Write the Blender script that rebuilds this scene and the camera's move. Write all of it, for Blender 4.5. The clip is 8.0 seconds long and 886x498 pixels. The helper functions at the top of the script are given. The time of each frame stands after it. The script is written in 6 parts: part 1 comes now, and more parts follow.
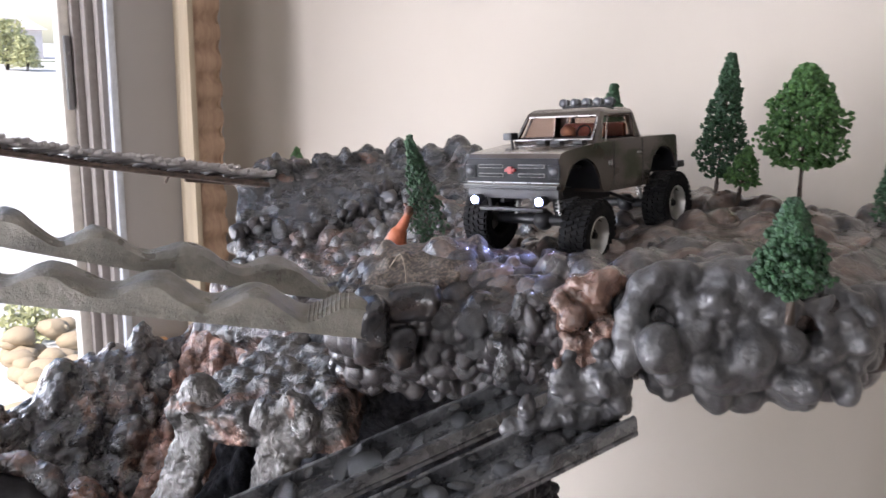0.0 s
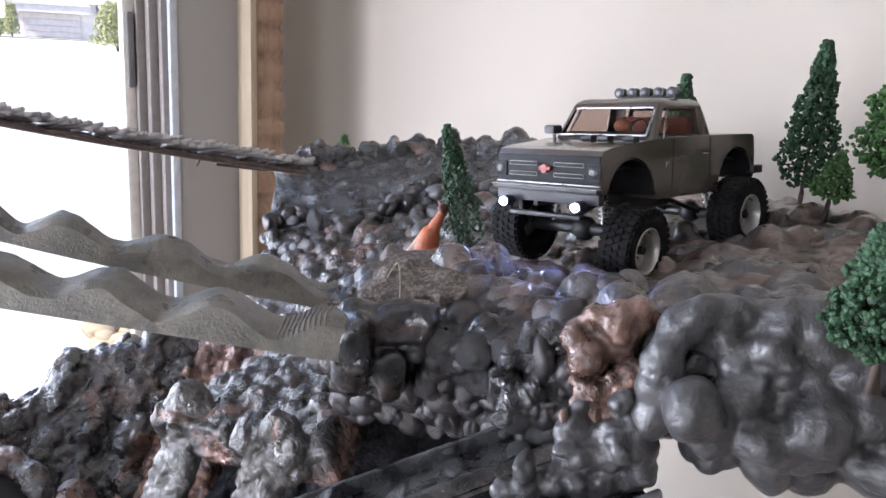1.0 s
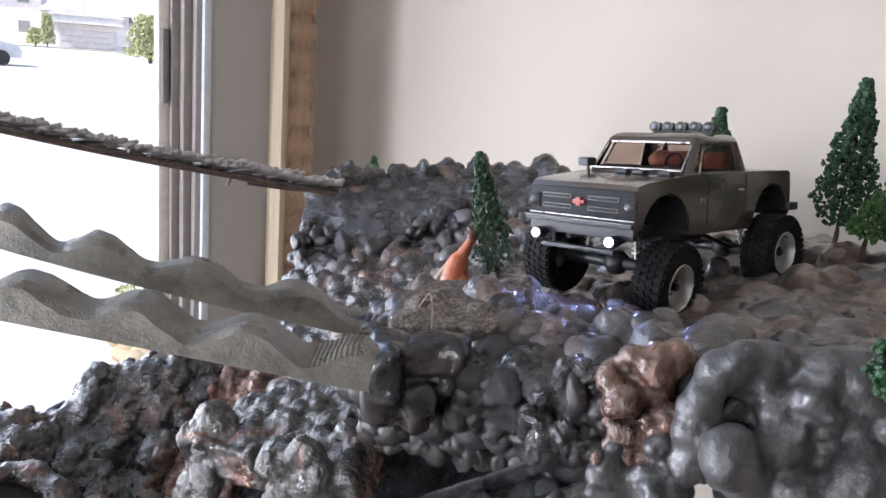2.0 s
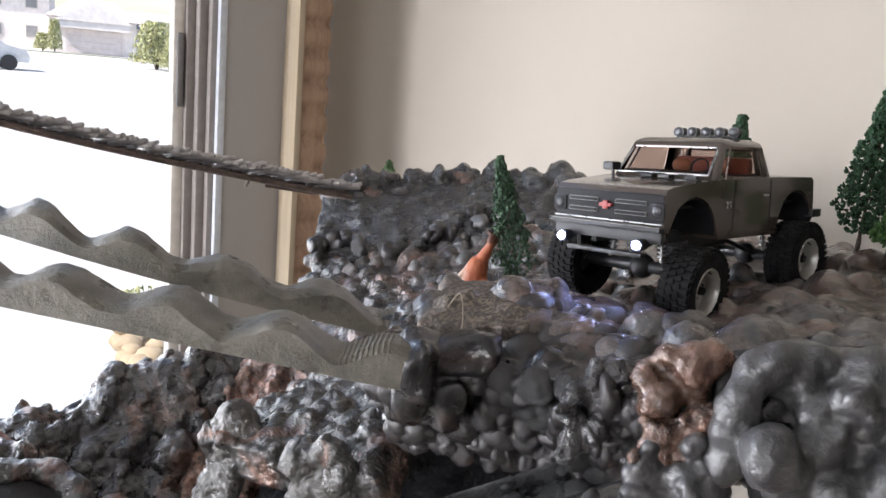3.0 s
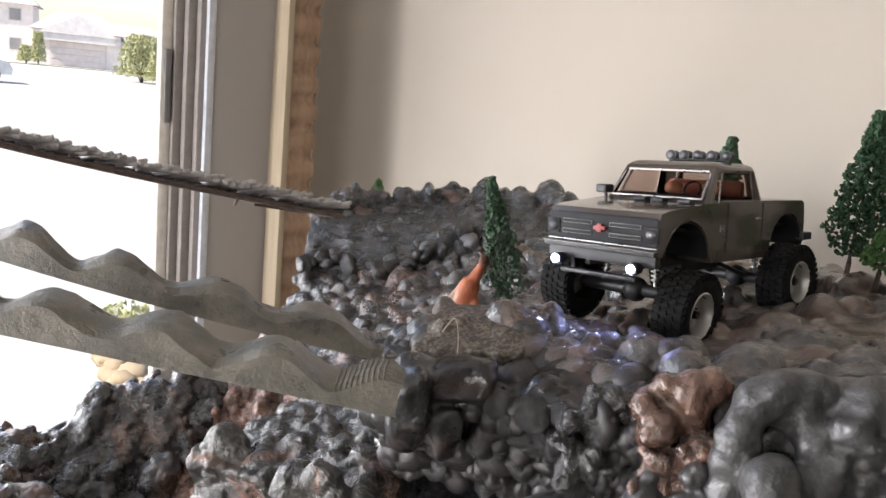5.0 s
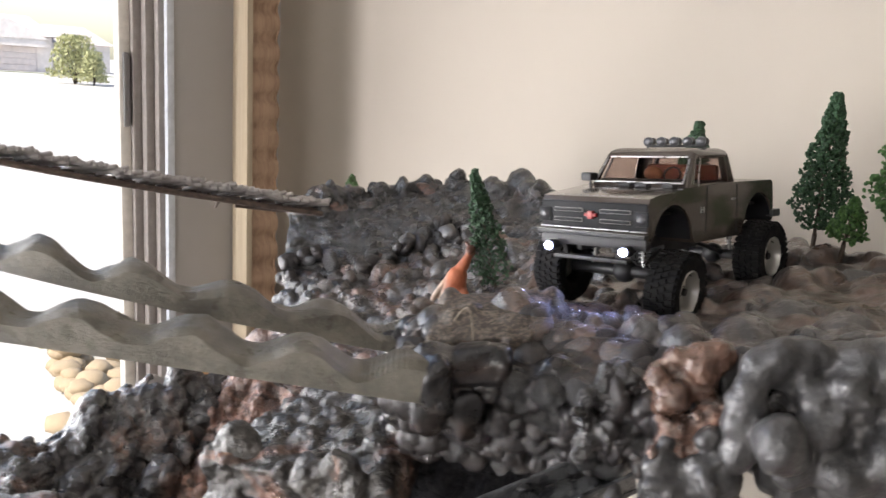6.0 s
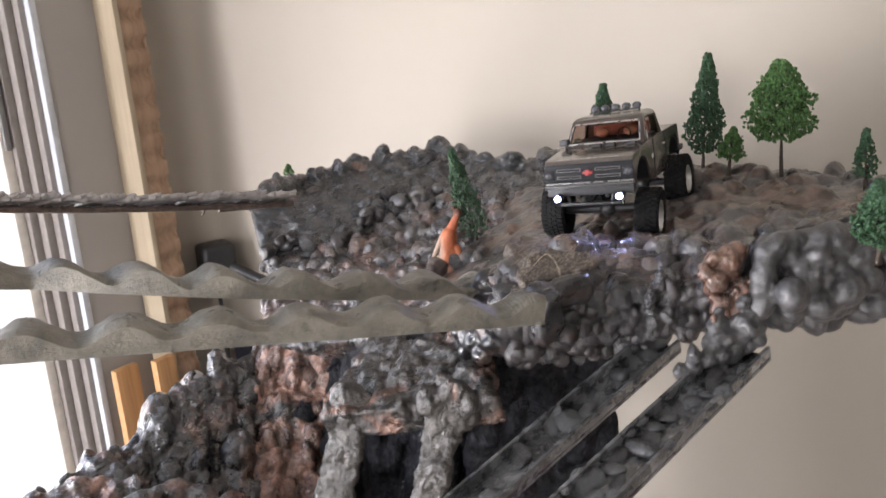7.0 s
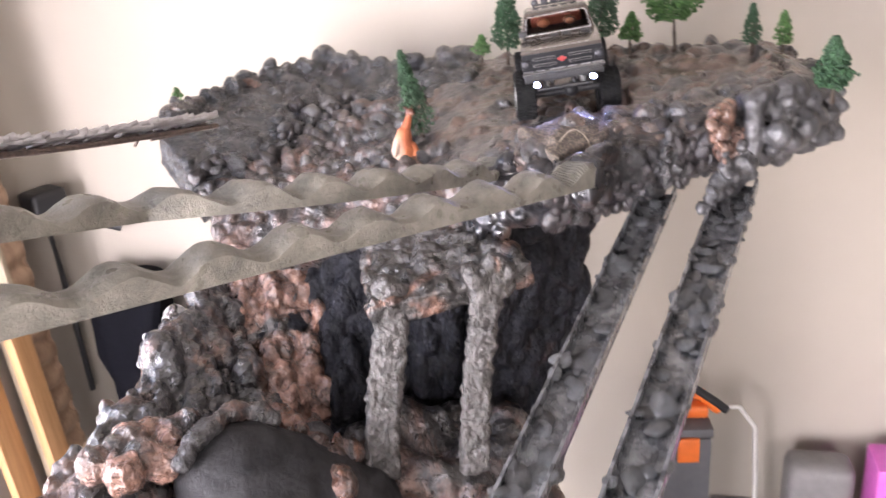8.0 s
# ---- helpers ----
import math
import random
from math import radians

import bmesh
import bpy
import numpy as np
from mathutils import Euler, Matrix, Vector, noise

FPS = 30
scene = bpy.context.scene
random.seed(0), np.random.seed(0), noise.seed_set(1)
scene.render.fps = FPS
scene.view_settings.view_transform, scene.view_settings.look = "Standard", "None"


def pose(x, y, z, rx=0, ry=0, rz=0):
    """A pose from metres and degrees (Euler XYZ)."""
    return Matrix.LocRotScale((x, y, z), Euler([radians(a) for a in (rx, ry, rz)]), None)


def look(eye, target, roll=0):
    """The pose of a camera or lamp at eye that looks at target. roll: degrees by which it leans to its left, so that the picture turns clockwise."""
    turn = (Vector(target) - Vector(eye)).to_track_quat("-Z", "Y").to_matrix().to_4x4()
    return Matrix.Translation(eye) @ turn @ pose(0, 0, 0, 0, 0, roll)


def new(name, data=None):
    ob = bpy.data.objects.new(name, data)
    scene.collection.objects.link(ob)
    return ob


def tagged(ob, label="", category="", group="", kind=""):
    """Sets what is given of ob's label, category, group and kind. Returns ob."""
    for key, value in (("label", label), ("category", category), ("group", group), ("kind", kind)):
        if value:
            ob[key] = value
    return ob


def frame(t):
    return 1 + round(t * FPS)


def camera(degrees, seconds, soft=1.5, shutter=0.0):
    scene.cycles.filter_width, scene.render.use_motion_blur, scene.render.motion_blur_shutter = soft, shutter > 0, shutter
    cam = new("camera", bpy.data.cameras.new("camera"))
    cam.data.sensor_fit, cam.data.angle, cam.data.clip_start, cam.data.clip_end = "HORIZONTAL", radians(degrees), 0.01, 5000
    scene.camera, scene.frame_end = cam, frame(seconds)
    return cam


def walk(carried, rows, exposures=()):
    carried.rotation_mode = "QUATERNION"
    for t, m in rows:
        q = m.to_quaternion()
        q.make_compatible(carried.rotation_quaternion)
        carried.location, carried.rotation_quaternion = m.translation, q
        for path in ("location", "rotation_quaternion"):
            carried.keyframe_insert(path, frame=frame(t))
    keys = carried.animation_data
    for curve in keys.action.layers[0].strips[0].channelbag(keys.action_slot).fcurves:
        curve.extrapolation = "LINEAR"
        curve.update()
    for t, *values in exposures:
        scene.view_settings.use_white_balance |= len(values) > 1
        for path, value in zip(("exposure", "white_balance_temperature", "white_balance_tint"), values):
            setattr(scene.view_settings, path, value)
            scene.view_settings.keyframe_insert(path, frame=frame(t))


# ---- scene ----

# ---- camera and walk ----
cam = camera(57.0, 8.0, soft=1.5, shutter=0.3)
PATH = [
    (0, (0.0452, 0.0030, 1.3074), (-0.0915, 2.7818, 0.6449), 1.78),
    (0.5, (0.0731, 0.0755, 1.3057), (-0.2811, 2.8293, 0.6196), 2.49),
    (1, (0.0832, 0.0941, 1.2986), (-0.3471, 2.8333, 0.5979), 3.29),
    (1.5, (0.0799, 0.0977, 1.3070), (-0.4047, 2.8343, 0.6319), 4.02),
    (3, (0.0616, 0.0905, 1.2986), (-0.4616, 2.8348, 0.6865), 5.31),
    (3.5, (0.0525, 0.0960, 1.3009), (-0.4793, 2.8407, 0.6987), 5.64),
    (4, (0.0519, 0.1002, 1.3021), (-0.4896, 2.8514, 0.7389), 5.58),
    (4.5, (0.0465, 0.0972, 1.3014), (-0.4733, 2.8563, 0.7565), 6.20),
    (4.7, (0.0549, 0.0948, 1.3026), (-0.4557, 2.8448, 0.7556), 5.98),
    (5.8, (0.0525, 0.0849, 1.3034), (-0.2839, 2.8657, 0.7257), 4.53),
    (6, (0.0256, 0.0642, 1.3077), (-0.2788, 2.8478, 0.7259), 3.56),
    (6.5, (-0.0769, -0.0412, 1.3402), (-0.0286, 2.7463, 0.7025), 0.32),
    (7, (-0.1951, -0.1000, 1.3678), (0.2531, 2.6182, 0.5994), -3.39),
    (7.5, (-0.3508, -0.0541, 1.3559), (0.4881, 2.5154, 0.4207), -2.77),
    (8, (-0.4964, -0.0619, 1.3859), (0.8253, 2.2162, 0.2710), -5.14),
]
walk(cam, [(t, look(eye, target, roll)) for t, eye, target, roll in PATH],
     [(0, 0.80, 6150, 17), (1.0, 0.82, 5850, 16), (1.7, 0.76, 5900, 15), (3.0, 0.62, 6250, 13), (4.5, 0.58, 6500, 13), (6.0, 0.64, 6600, 13), (7.0, 0.76, 6500, 15), (7.5, 1.12, 6250, 19), (8.0, 1.40, 6500, 22)])

# ---- world, sun, large lights ----
world = bpy.data.worlds.new("daylight")
scene.world = world
world.use_nodes = True
wn = world.node_tree
sky = wn.nodes.new("ShaderNodeTexSky")
sky.sky_type, sky.sun_disc = "NISHITA", False
sky.sun_elevation, sky.sun_rotation = radians(48), radians(223)
wn.links.new(sky.outputs[0], wn.nodes["Background"].inputs[0])
wn.nodes["Background"].inputs[1].default_value = 0.15

sun = new("sun", bpy.data.lights.new("sun", "SUN"))
sun.data.energy, sun.data.angle, sun.data.color = 5.0, radians(0.5), (1.0, 0.95, 0.88)
sun.matrix_world = look((-3.4, -3.7, 5.5), (0, 0, 0))

# the room's frame: origin in the corner, u along the cream wall, v along the window wall
CORNER = Vector((-0.385, 1.70, 0))
ROOM = Matrix.Translation(CORNER) @ Matrix.Rotation(radians(-45), 4, "Z")
FLOOR, CEIL = -0.2, 2.4
WIN_A, WIN_B, WIN_LO, WIN_HI = -0.339, -3.7, -0.10, 2.15   # the opening in the window wall, along v, lengthened out of view for the third lamp


def lamp(name, place, target, size, size_y, power, colour):
    ob = new(name, bpy.data.lights.new(name, "AREA"))
    ob.data.shape, ob.data.size, ob.data.size_y, ob.data.energy, ob.data.color = "RECTANGLE", size, size_y, power, colour
    ob.matrix_world = look(place, target)
    return ob


lamp("window_daylight", ROOM @ Vector((-0.10, -0.98, 0.85)), ROOM @ Vector((1.0, -1.2, 0.75)), 0.36, 1.5, 9.5, (0.97, 0.98, 1.0))
lamp("window_daylight", ROOM @ Vector((-0.10, -2.05, 0.85)), ROOM @ Vector((1.3, -1.3, 0.75)), 0.6, 1.5, 20, (0.97, 0.98, 1.0))
# Added in the window's unseen, lengthened end to brighten the lower right wall.
lamp("window_daylight", ROOM @ Vector((-0.10, -3.15, 0.85)), ROOM @ Vector((1.4, -0.8, 0.65)), 0.8, 1.5, 35, (0.97, 0.98, 1.0))
# Fill lamp in an opening added behind the camera, brightening wall and front faces.
lamp("unseen_fill_light", ROOM @ Vector((2.2, -4.22, 1.30)), ROOM @ Vector((2.1, -1.0, 0.6)), 1.6, 1.2, 27.0, (1.0, 0.97, 0.93))

# ---- materials ----


class Mat:
    """A small node builder round one Principled material."""

    def __init__(self, name, colour=(0.5, 0.5, 0.5), rough=0.5, metal=0.0, spec=0.5):
        self.m = bpy.data.materials.new(name)
        self.m.use_nodes = True
        self.t = self.m.node_tree
        self.b = self.t.nodes["Principled BSDF"]
        self.b.inputs["Base Color"].default_value = (*colour, 1)
        self.b.inputs["Roughness"].default_value = rough
        self.b.inputs["Metallic"].default_value = metal
        self.b.inputs["Specular IOR Level"].default_value = spec
        self.co = self.t.nodes.new("ShaderNodeTexCoord").outputs["Object"]

    def noise(self, scale, detail=4.0, rough=0.55, stretch=None, warp=0.0):
        n = self.t.nodes.new("ShaderNodeTexNoise")
        n.inputs["Scale"].default_value, n.inputs["Detail"].default_value, n.inputs["Roughness"].default_value = scale, detail, rough
        n.inputs["Distortion"].default_value = warp
        self.t.links.new(self.place(stretch), n.inputs["Vector"])
        return n.outputs["Fac"]

    def place(self, stretch):
        if not stretch:
            return self.co
        p = self.t.nodes.new("ShaderNodeMapping")
        p.inputs["Scale"].default_value = stretch
        self.t.links.new(self.co, p.inputs["Vector"])
        return p.outputs[0]

    def cells(self, scale, stretch=None, feature="F1", out="Color"):
        n = self.t.nodes.new("ShaderNodeTexVoronoi")
        n.feature = feature
        n.inputs["Scale"].default_value = scale
        self.t.links.new(self.place(stretch), n.inputs["Vector"])
        return n.outputs[out]

    def wave(self, scale, warp=4.0, axis="X", stretch=None):
        n = self.t.nodes.new("ShaderNodeTexWave")
        n.bands_direction = axis
        n.inputs["Scale"].default_value, n.inputs["Distortion"].default_value, n.inputs["Detail"].default_value = scale, warp, 3
        self.t.links.new(self.place(stretch), n.inputs["Vector"])
        return n.outputs["Fac"]

    def ramp(self, fac, stops):
        n = self.t.nodes.new("ShaderNodeValToRGB")
        e = n.color_ramp.elements
        while len(e) < len(stops):
            e.new(0.5)
        for k, (pos, c) in zip(e, stops):
            k.position, k.color = pos, ((*c, 1) if isinstance(c, tuple) else (c, c, c, 1))
        self.t.links.new(fac, n.inputs[0])
        return n.outputs[0]

    def mix(self, fac, a, b, mode="MIX"):
        n = self.t.nodes.new("ShaderNodeMix")
        n.data_type, n.blend_type = "RGBA", mode
        for sock, v in ((n.inputs[0], fac), (n.inputs[6], a), (n.inputs[7], b)):
            if isinstance(v, bpy.types.NodeSocket):
                self.t.links.new(v, sock)
            elif isinstance(v, tuple):
                sock.default_value = (*v, 1)
            else:
                sock.default_value = v
        return n.outputs[2]

    def colour(self, c):
        self.t.links.new(c, self.b.inputs["Base Color"])
        return self

    def rough(self, f):
        self.t.links.new(f, self.b.inputs["Roughness"])
        return self

    def bump(self, h, strength=0.4, dist=0.002):
        n = self.t.nodes.new("ShaderNodeBump")
        n.inputs["Strength"].default_value, n.inputs["Distance"].default_value = strength, dist
        self.t.links.new(h, n.inputs["Height"])
        old = self.b.inputs["Normal"].links
        if old:
            self.t.links.new(old[0].from_socket, n.inputs["Normal"])
        self.t.links.new(n.outputs[0], self.b.inputs["Normal"])
        return self

    def random(self):
        return self.t.nodes.new("ShaderNodeObjectInfo").outputs["Random"]


def foam_paint(name, brown, grey=(0.12, 0.123, 0.13), copper=(0.30, 0.15, 0.10), rough=(0.20, 0.42), relief=1.0, crust=0.0, speck=0.4, metal=0.45, streak=None, contrast=1.0, coat=1.0, spec=0.5):
    """Glossy gunmetal paint brushed over lumpy foam, copper brown showing in patches.
    brown: how much of it, 0 to 1; relief: fine unevenness; crust: crumpled, blistered skin; speck: pale flecks; streak: stretch of the patches."""
    grey, copper = tuple(c * f for c, f in zip(grey, (0.53, 0.50, 0.485))), tuple(c * 0.95 for c in copper)
    k = Mat(name, metal=metal, spec=spec)
    patch = k.noise(12, 5, 0.62, stretch=streak, warp=0.9)
    blot = k.noise(48, 4, 0.6, warp=0.5)
    fine = k.noise(170, 5, 0.65)
    base = k.mix(k.ramp(blot, [(0.30, 0.0), (0.70, 1.0)]), tuple(c * (1 - 0.65 * contrast) for c in grey), tuple(c * (1 + 0.6 * contrast) for c in grey))
    earth = k.mix(k.ramp(blot, [(0.30, 0.0), (0.72, 1.0)]), tuple(c * (1 - 0.65 * contrast) for c in copper), tuple(c * (1 + 0.4 * contrast) for c in copper))
    mid = 0.78 - 0.46 * brown
    c = k.mix(k.ramp(patch, [(mid - 0.06, 0.0), (mid + 0.06, 0.92)]), base, earth)
    c = k.mix(k.ramp(fine, [(0.56, 0.0), (0.80, speck)]), c, tuple(min(1, g * 3.2) for g in grey))
    k.colour(c)
    k.rough(k.ramp(k.noise(60, 4), [(0.3, rough[0]), (0.72, rough[1])]))
    k.b.inputs["Coat Weight"].default_value, k.b.inputs["Coat Roughness"].default_value, k.b.inputs["Coat IOR"].default_value = coat, 0.07, 1.65
    k.bump(k.noise(55, 3, 0.5, warp=0.6), min(1.0, 0.35 * relief), 0.004)
    if crust:
        blister = k.ramp(k.cells(150, (1, 1, 0.8), out="Distance"), [(0.0, 1.0), (0.75, 0.0)])
        k.bump(k.ramp(k.noise(75, 5, 0.6, warp=1.6), [(0.35, 0.0), (0.65, 1.0)]), 0.55 * crust, 0.005)
        k.t.links.new(k.b.inputs["Normal"].links[0].from_socket, k.b.inputs["Coat Normal"])
        k.bump(blister, 0.5 * crust, 0.004)
    else:
        k.t.links.new(k.b.inputs["Normal"].links[0].from_socket, k.b.inputs["Coat Normal"])
    k.bump(k.noise(120, 5, 0.62, warp=0.8), min(1.0, 0.5 * relief), 0.003)
    return k.m


FOAM = foam_paint("grey_painted_foam", 0.36, grey=(0.105, 0.103, 0.10), crust=0.8, coat=0.75)
FOAM_CLIFF = foam_paint("slate_grey_painted_foam", 0.26, grey=(0.080, 0.083, 0.090), copper=(0.13, 0.078, 0.056), crust=0.9)
FOAM_SCARP = foam_paint("dark_slate_cliff_paint", 0.30, grey=(0.062, 0.065, 0.072), copper=(0.10, 0.060, 0.044), rough=(0.16, 0.34), crust=1.0, streak=(1, 1, 2.2))
FOAM_DOME = foam_paint("smooth_slate_foam", 0.10, grey=(0.048, 0.049, 0.054), relief=0.9, rough=(0.55, 0.75), speck=0.1, metal=0.0, contrast=0.6, coat=0.05, spec=0.3)
# Near-black stands in for the shade inside the cave under the plateau.
FOAM_SHADED = foam_paint("cave_shade_black", 0.18, grey=(0.018, 0.020, 0.028), copper=(0.04, 0.024, 0.02), crust=0.8, rough=(0.4, 0.6), metal=0.0, coat=0.06, spec=0.18)
FOAM_BROWN = foam_paint("copper_brown_painted_foam", 0.48, grey=(0.095, 0.095, 0.10), copper=(0.18, 0.10, 0.074), crust=0.75, streak=(1, 1, 0.45))
FOAM_DIRT = foam_paint("brown_track_paint", 0.66, grey=(0.085, 0.085, 0.09), copper=(0.125, 0.080, 0.060), relief=0.7, crust=0.35, speck=0.25, metal=0.25)
FOAM_COIL = foam_paint("smooth_grey_foam", 0.05, grey=(0.14, 0.146, 0.155), rough=(0.30, 0.46), relief=0.9, crust=0.25, speck=0.15, contrast=0.5, metal=0.25, coat=0.22)
FOAM_COAT = foam_paint("wrinkled_silver_grey_coating", 0.16, grey=(0.155, 0.152, 0.147), rough=(0.25, 0.45), relief=1.0, crust=0.9, contrast=0.8, coat=0.75)
FOAM_PEBBLE = foam_paint("dark_smooth_pebble_paint", 0.42, grey=(0.055, 0.057, 0.065), copper=(0.085, 0.052, 0.040), relief=0.5, crust=0.15, speck=0.15, coat=0.55)
FOAM_STONE = foam_paint("grey_tan_stone_paint", 0.38, grey=(0.095, 0.096, 0.10), copper=(0.13, 0.088, 0.068), relief=0.6, crust=0.2, speck=0.3, metal=0.25)
FOAM_DRIP = foam_paint("pale_grey_drip_paint", 0.04, grey=(0.60, 0.61, 0.62), rough=(0.25, 0.42), relief=0.8, crust=0.3, speck=0.1, contrast=0.4, metal=0.1, coat=0.5)
FOAM_GULLY = foam_paint("pale_copper_flow_paint", 0.66, grey=(0.10, 0.095, 0.095), copper=(0.33, 0.175, 0.125), rough=(0.16, 0.36), crust=0.7, streak=(1, 1, 0.35), metal=0.3, contrast=1.25)
FOAM_RIDGE = foam_paint("slate_ridge_paint", 0.50, grey=(0.072, 0.073, 0.080), copper=(0.155, 0.080, 0.052), rough=(0.18, 0.36), crust=0.5, streak=(1, 1, 0.6), contrast=1.0)
FOAM_MUD = foam_paint("smooth_brown_slab_paint", 0.62, grey=(0.085, 0.086, 0.09), copper=(0.115, 0.072, 0.053), rough=(0.24, 0.45), relief=0.8, crust=0.25, speck=0.15, metal=0.15, coat=0.7)
k = Mat("speckled_sand_crust", rough=0.6)
k.colour(k.mix(k.ramp(k.noise(420, 3, 0.6), [(0.45, 0.0), (0.60, 1.0)]), (0.062, 0.052, 0.043), k.mix(k.ramp(k.noise(30, 3), [(0.4, 0.0), (0.6, 1.0)]), (0.215, 0.175, 0.138), (0.14, 0.106, 0.082))))
k.bump(k.noise(420, 3, 0.6), 0.6, 0.0012).bump(k.noise(90, 4), 0.4, 0.002)
FOAM_CRUST = k.m
FOAM_RUST = foam_paint("dark_rust_foam", 0.72, grey=(0.05, 0.048, 0.05), copper=(0.16, 0.062, 0.03), rough=(0.2, 0.4), crust=0.7, streak=(1, 1, 0.5), metal=0.2)
FOAM_COPPER = foam_paint("copper_foam", 1.0, copper=(0.165, 0.082, 0.052), rough=(0.2, 0.36), relief=0.8, crust=0.5, speck=0.12, metal=0.2)

k = Mat("silver_grey_rail_paint", rough=0.4)
k.colour(k.mix(k.ramp(k.noise(38, 5, 0.65, warp=0.5), [(0.35, 0.0), (0.7, 1.0)]), (0.125, 0.116, 0.096), (0.27, 0.250, 0.205)))
k.rough(k.ramp(k.noise(70, 4), [(0.3, 0.22), (0.7, 0.5)])).bump(k.noise(620, 3, 0.6), 0.5, 0.0014).bump(k.noise(170, 6, 0.7), 0.5, 0.003).bump(k.noise(40, 4), 0.4, 0.004)
RAIL = k.m

k = Mat("grey_metal_channel", rough=0.38, metal=0.0)
k.colour(k.mix(k.ramp(k.noise(45, 4, 0.6), [(0.4, 0.0), (0.7, 1.0)]), (0.032, 0.034, 0.038), (0.17, 0.175, 0.182)))
k.rough(k.ramp(k.noise(90, 3), [(0.3, 0.16), (0.7, 0.38)])).bump(k.noise(200, 4), 0.35, 0.0015).bump(k.noise(75, 4, 0.6, warp=1.2), 0.7, 0.004)
k.b.inputs["Coat Weight"].default_value, k.b.inputs["Coat Roughness"].default_value = 0.7, 0.12
CHANNEL = k.m

k = Mat("dry_white_bark", rough=0.7)
k.colour(k.ramp(k.noise(60, 4), [(0.3, (0.36, 0.335, 0.325)), (0.7, (0.72, 0.69, 0.68))])).bump(k.noise(300, 3), 0.4, 0.001)
STICK = k.m
k = Mat("brown_cord", rough=0.8)
k.colour(k.ramp(k.noise(150, 3), [(0.3, (0.05, 0.035, 0.028)), (0.7, (0.13, 0.09, 0.07))]))
CORD = k.m
k = Mat("dry_straw", rough=0.7)
k.colour(k.ramp(k.noise(150, 3), [(0.3, (0.20, 0.16, 0.11)), (0.7, (0.34, 0.29, 0.22))]))
CORD_PALE = k.m


def wood(name, dark, light, scale=14):
    k = Mat(name, rough=0.55)
    g = k.noise(scale, 6, 0.6, stretch=(6, 6, 0.35), warp=0.4)
    k.colour(k.ramp(g, [(0.25, dark), (0.75, light)])).bump(g, 0.25, 0.0015)
    return k.m


WOOD_PALE = wood("pale_pine", (0.30, 0.24, 0.165), (0.42, 0.345, 0.245))
WOOD_CARVED = wood("carved_brown_wood", (0.22, 0.13, 0.08), (0.40, 0.27, 0.175))
WOOD_ORANGE = wood("orange_pine", (0.36, 0.18, 0.07), (0.58, 0.33, 0.15))


def wall_paint(name, c):
    k = Mat(name, c, rough=0.75)
    k.colour(k.mix(k.ramp(k.noise(3, 4), [(0.3, 0.0), (0.7, 1.0)]), tuple(v * 0.96 for v in c), c)).bump(k.noise(90, 4, 0.6), 0.12, 0.002)
    return k.m


CREAM = wall_paint("cream_wall_paint", (0.352, 0.312, 0.263))
GREIGE = wall_paint("window_wall_paint", (0.35, 0.328, 0.308))
# Unseen walls are kept dark so that less light bounces onto the model.
TAUPE = wall_paint("bounce_cutting_taupe", (0.13, 0.115, 0.10))
WHITE = wall_paint("off_white_ceiling_paint", (0.42, 0.41, 0.395))
# The floor is out of view; its pale tone bounces light up the wall.
k = Mat("pale_bounce_floor", rough=0.4)
k.colour(k.ramp(k.noise(8, 5, 0.6, stretch=(1, 8, 1)), [(0.3, (0.36, 0.33, 0.29)), (0.7, (0.46, 0.43, 0.39))]))
FLOORING = k.m


def plain(name, c, rough=0.45, metal=0.0, scale=60, depth=0.1, spec=0.5):
    """A plain coloured surface with slight unevenness in tone and gloss."""
    k = Mat(name, c, rough, metal, spec)
    k.colour(k.mix(k.ramp(k.noise(scale, 4), [(0.3, 0.0), (0.7, 1.0)]), tuple(v * (1 - depth) for v in c), tuple(min(1, v * (1 + depth)) for v in c)))
    k.rough(k.ramp(k.noise(scale * 1.7, 3), [(0.3, max(0.03, rough - 0.08)), (0.7, min(1, rough + 0.08))]))
    return k.m


VINYL = plain("cream_window_vinyl", (0.62, 0.58, 0.52), 0.4)
BRONZE = plain("dark_bronze_frame", (0.25, 0.222, 0.205), 0.5)
SILVER = plain("silver_strip", (0.50, 0.52, 0.55), 0.4, 0.0)
GREY_PL = plain("grey_plastic", (0.17, 0.16, 0.155), 0.5)
BLACK_PL = plain("black_plastic", (0.018, 0.018, 0.02), 0.45)
ORANGE_PL = plain("orange_tool_plastic", (0.75, 0.16, 0.025), 0.4)
PINK_PL = plain("pink_plastic", (0.55, 0.12, 0.42), 0.4)
CASE_GREY = plain("grey_tool_case", (0.10, 0.10, 0.105), 0.5)
CABLE = plain("white_cable", (0.55, 0.53, 0.5), 0.5)
CLOTH = plain("black_cloth", (0.005, 0.005, 0.007), 0.9, spec=0.05)

k = Mat("window_glass", (1, 1, 1), 0.0)
k.b.inputs["Transmission Weight"].default_value, k.b.inputs["IOR"].default_value = 1.0, 1.02
GLASS = k.m

# the truck
k = Mat("brown_grey_body_paint", rough=0.25)
k.colour(k.mix(k.ramp(k.noise(40, 4), [(0.35, 0.0), (0.65, 1.0)]), (0.060, 0.048, 0.040), (0.066, 0.053, 0.044)))
k.b.inputs["Coat Weight"].default_value, k.b.inputs["Coat Roughness"].default_value = 0.6, 0.12
k.rough(k.ramp(k.noise(30, 2), [(0.3, 0.20), (0.7, 0.26)]))
PAINT = k.m
k = Mat("black_rubber", (0.012, 0.012, 0.013), 0.8, spec=0.2)
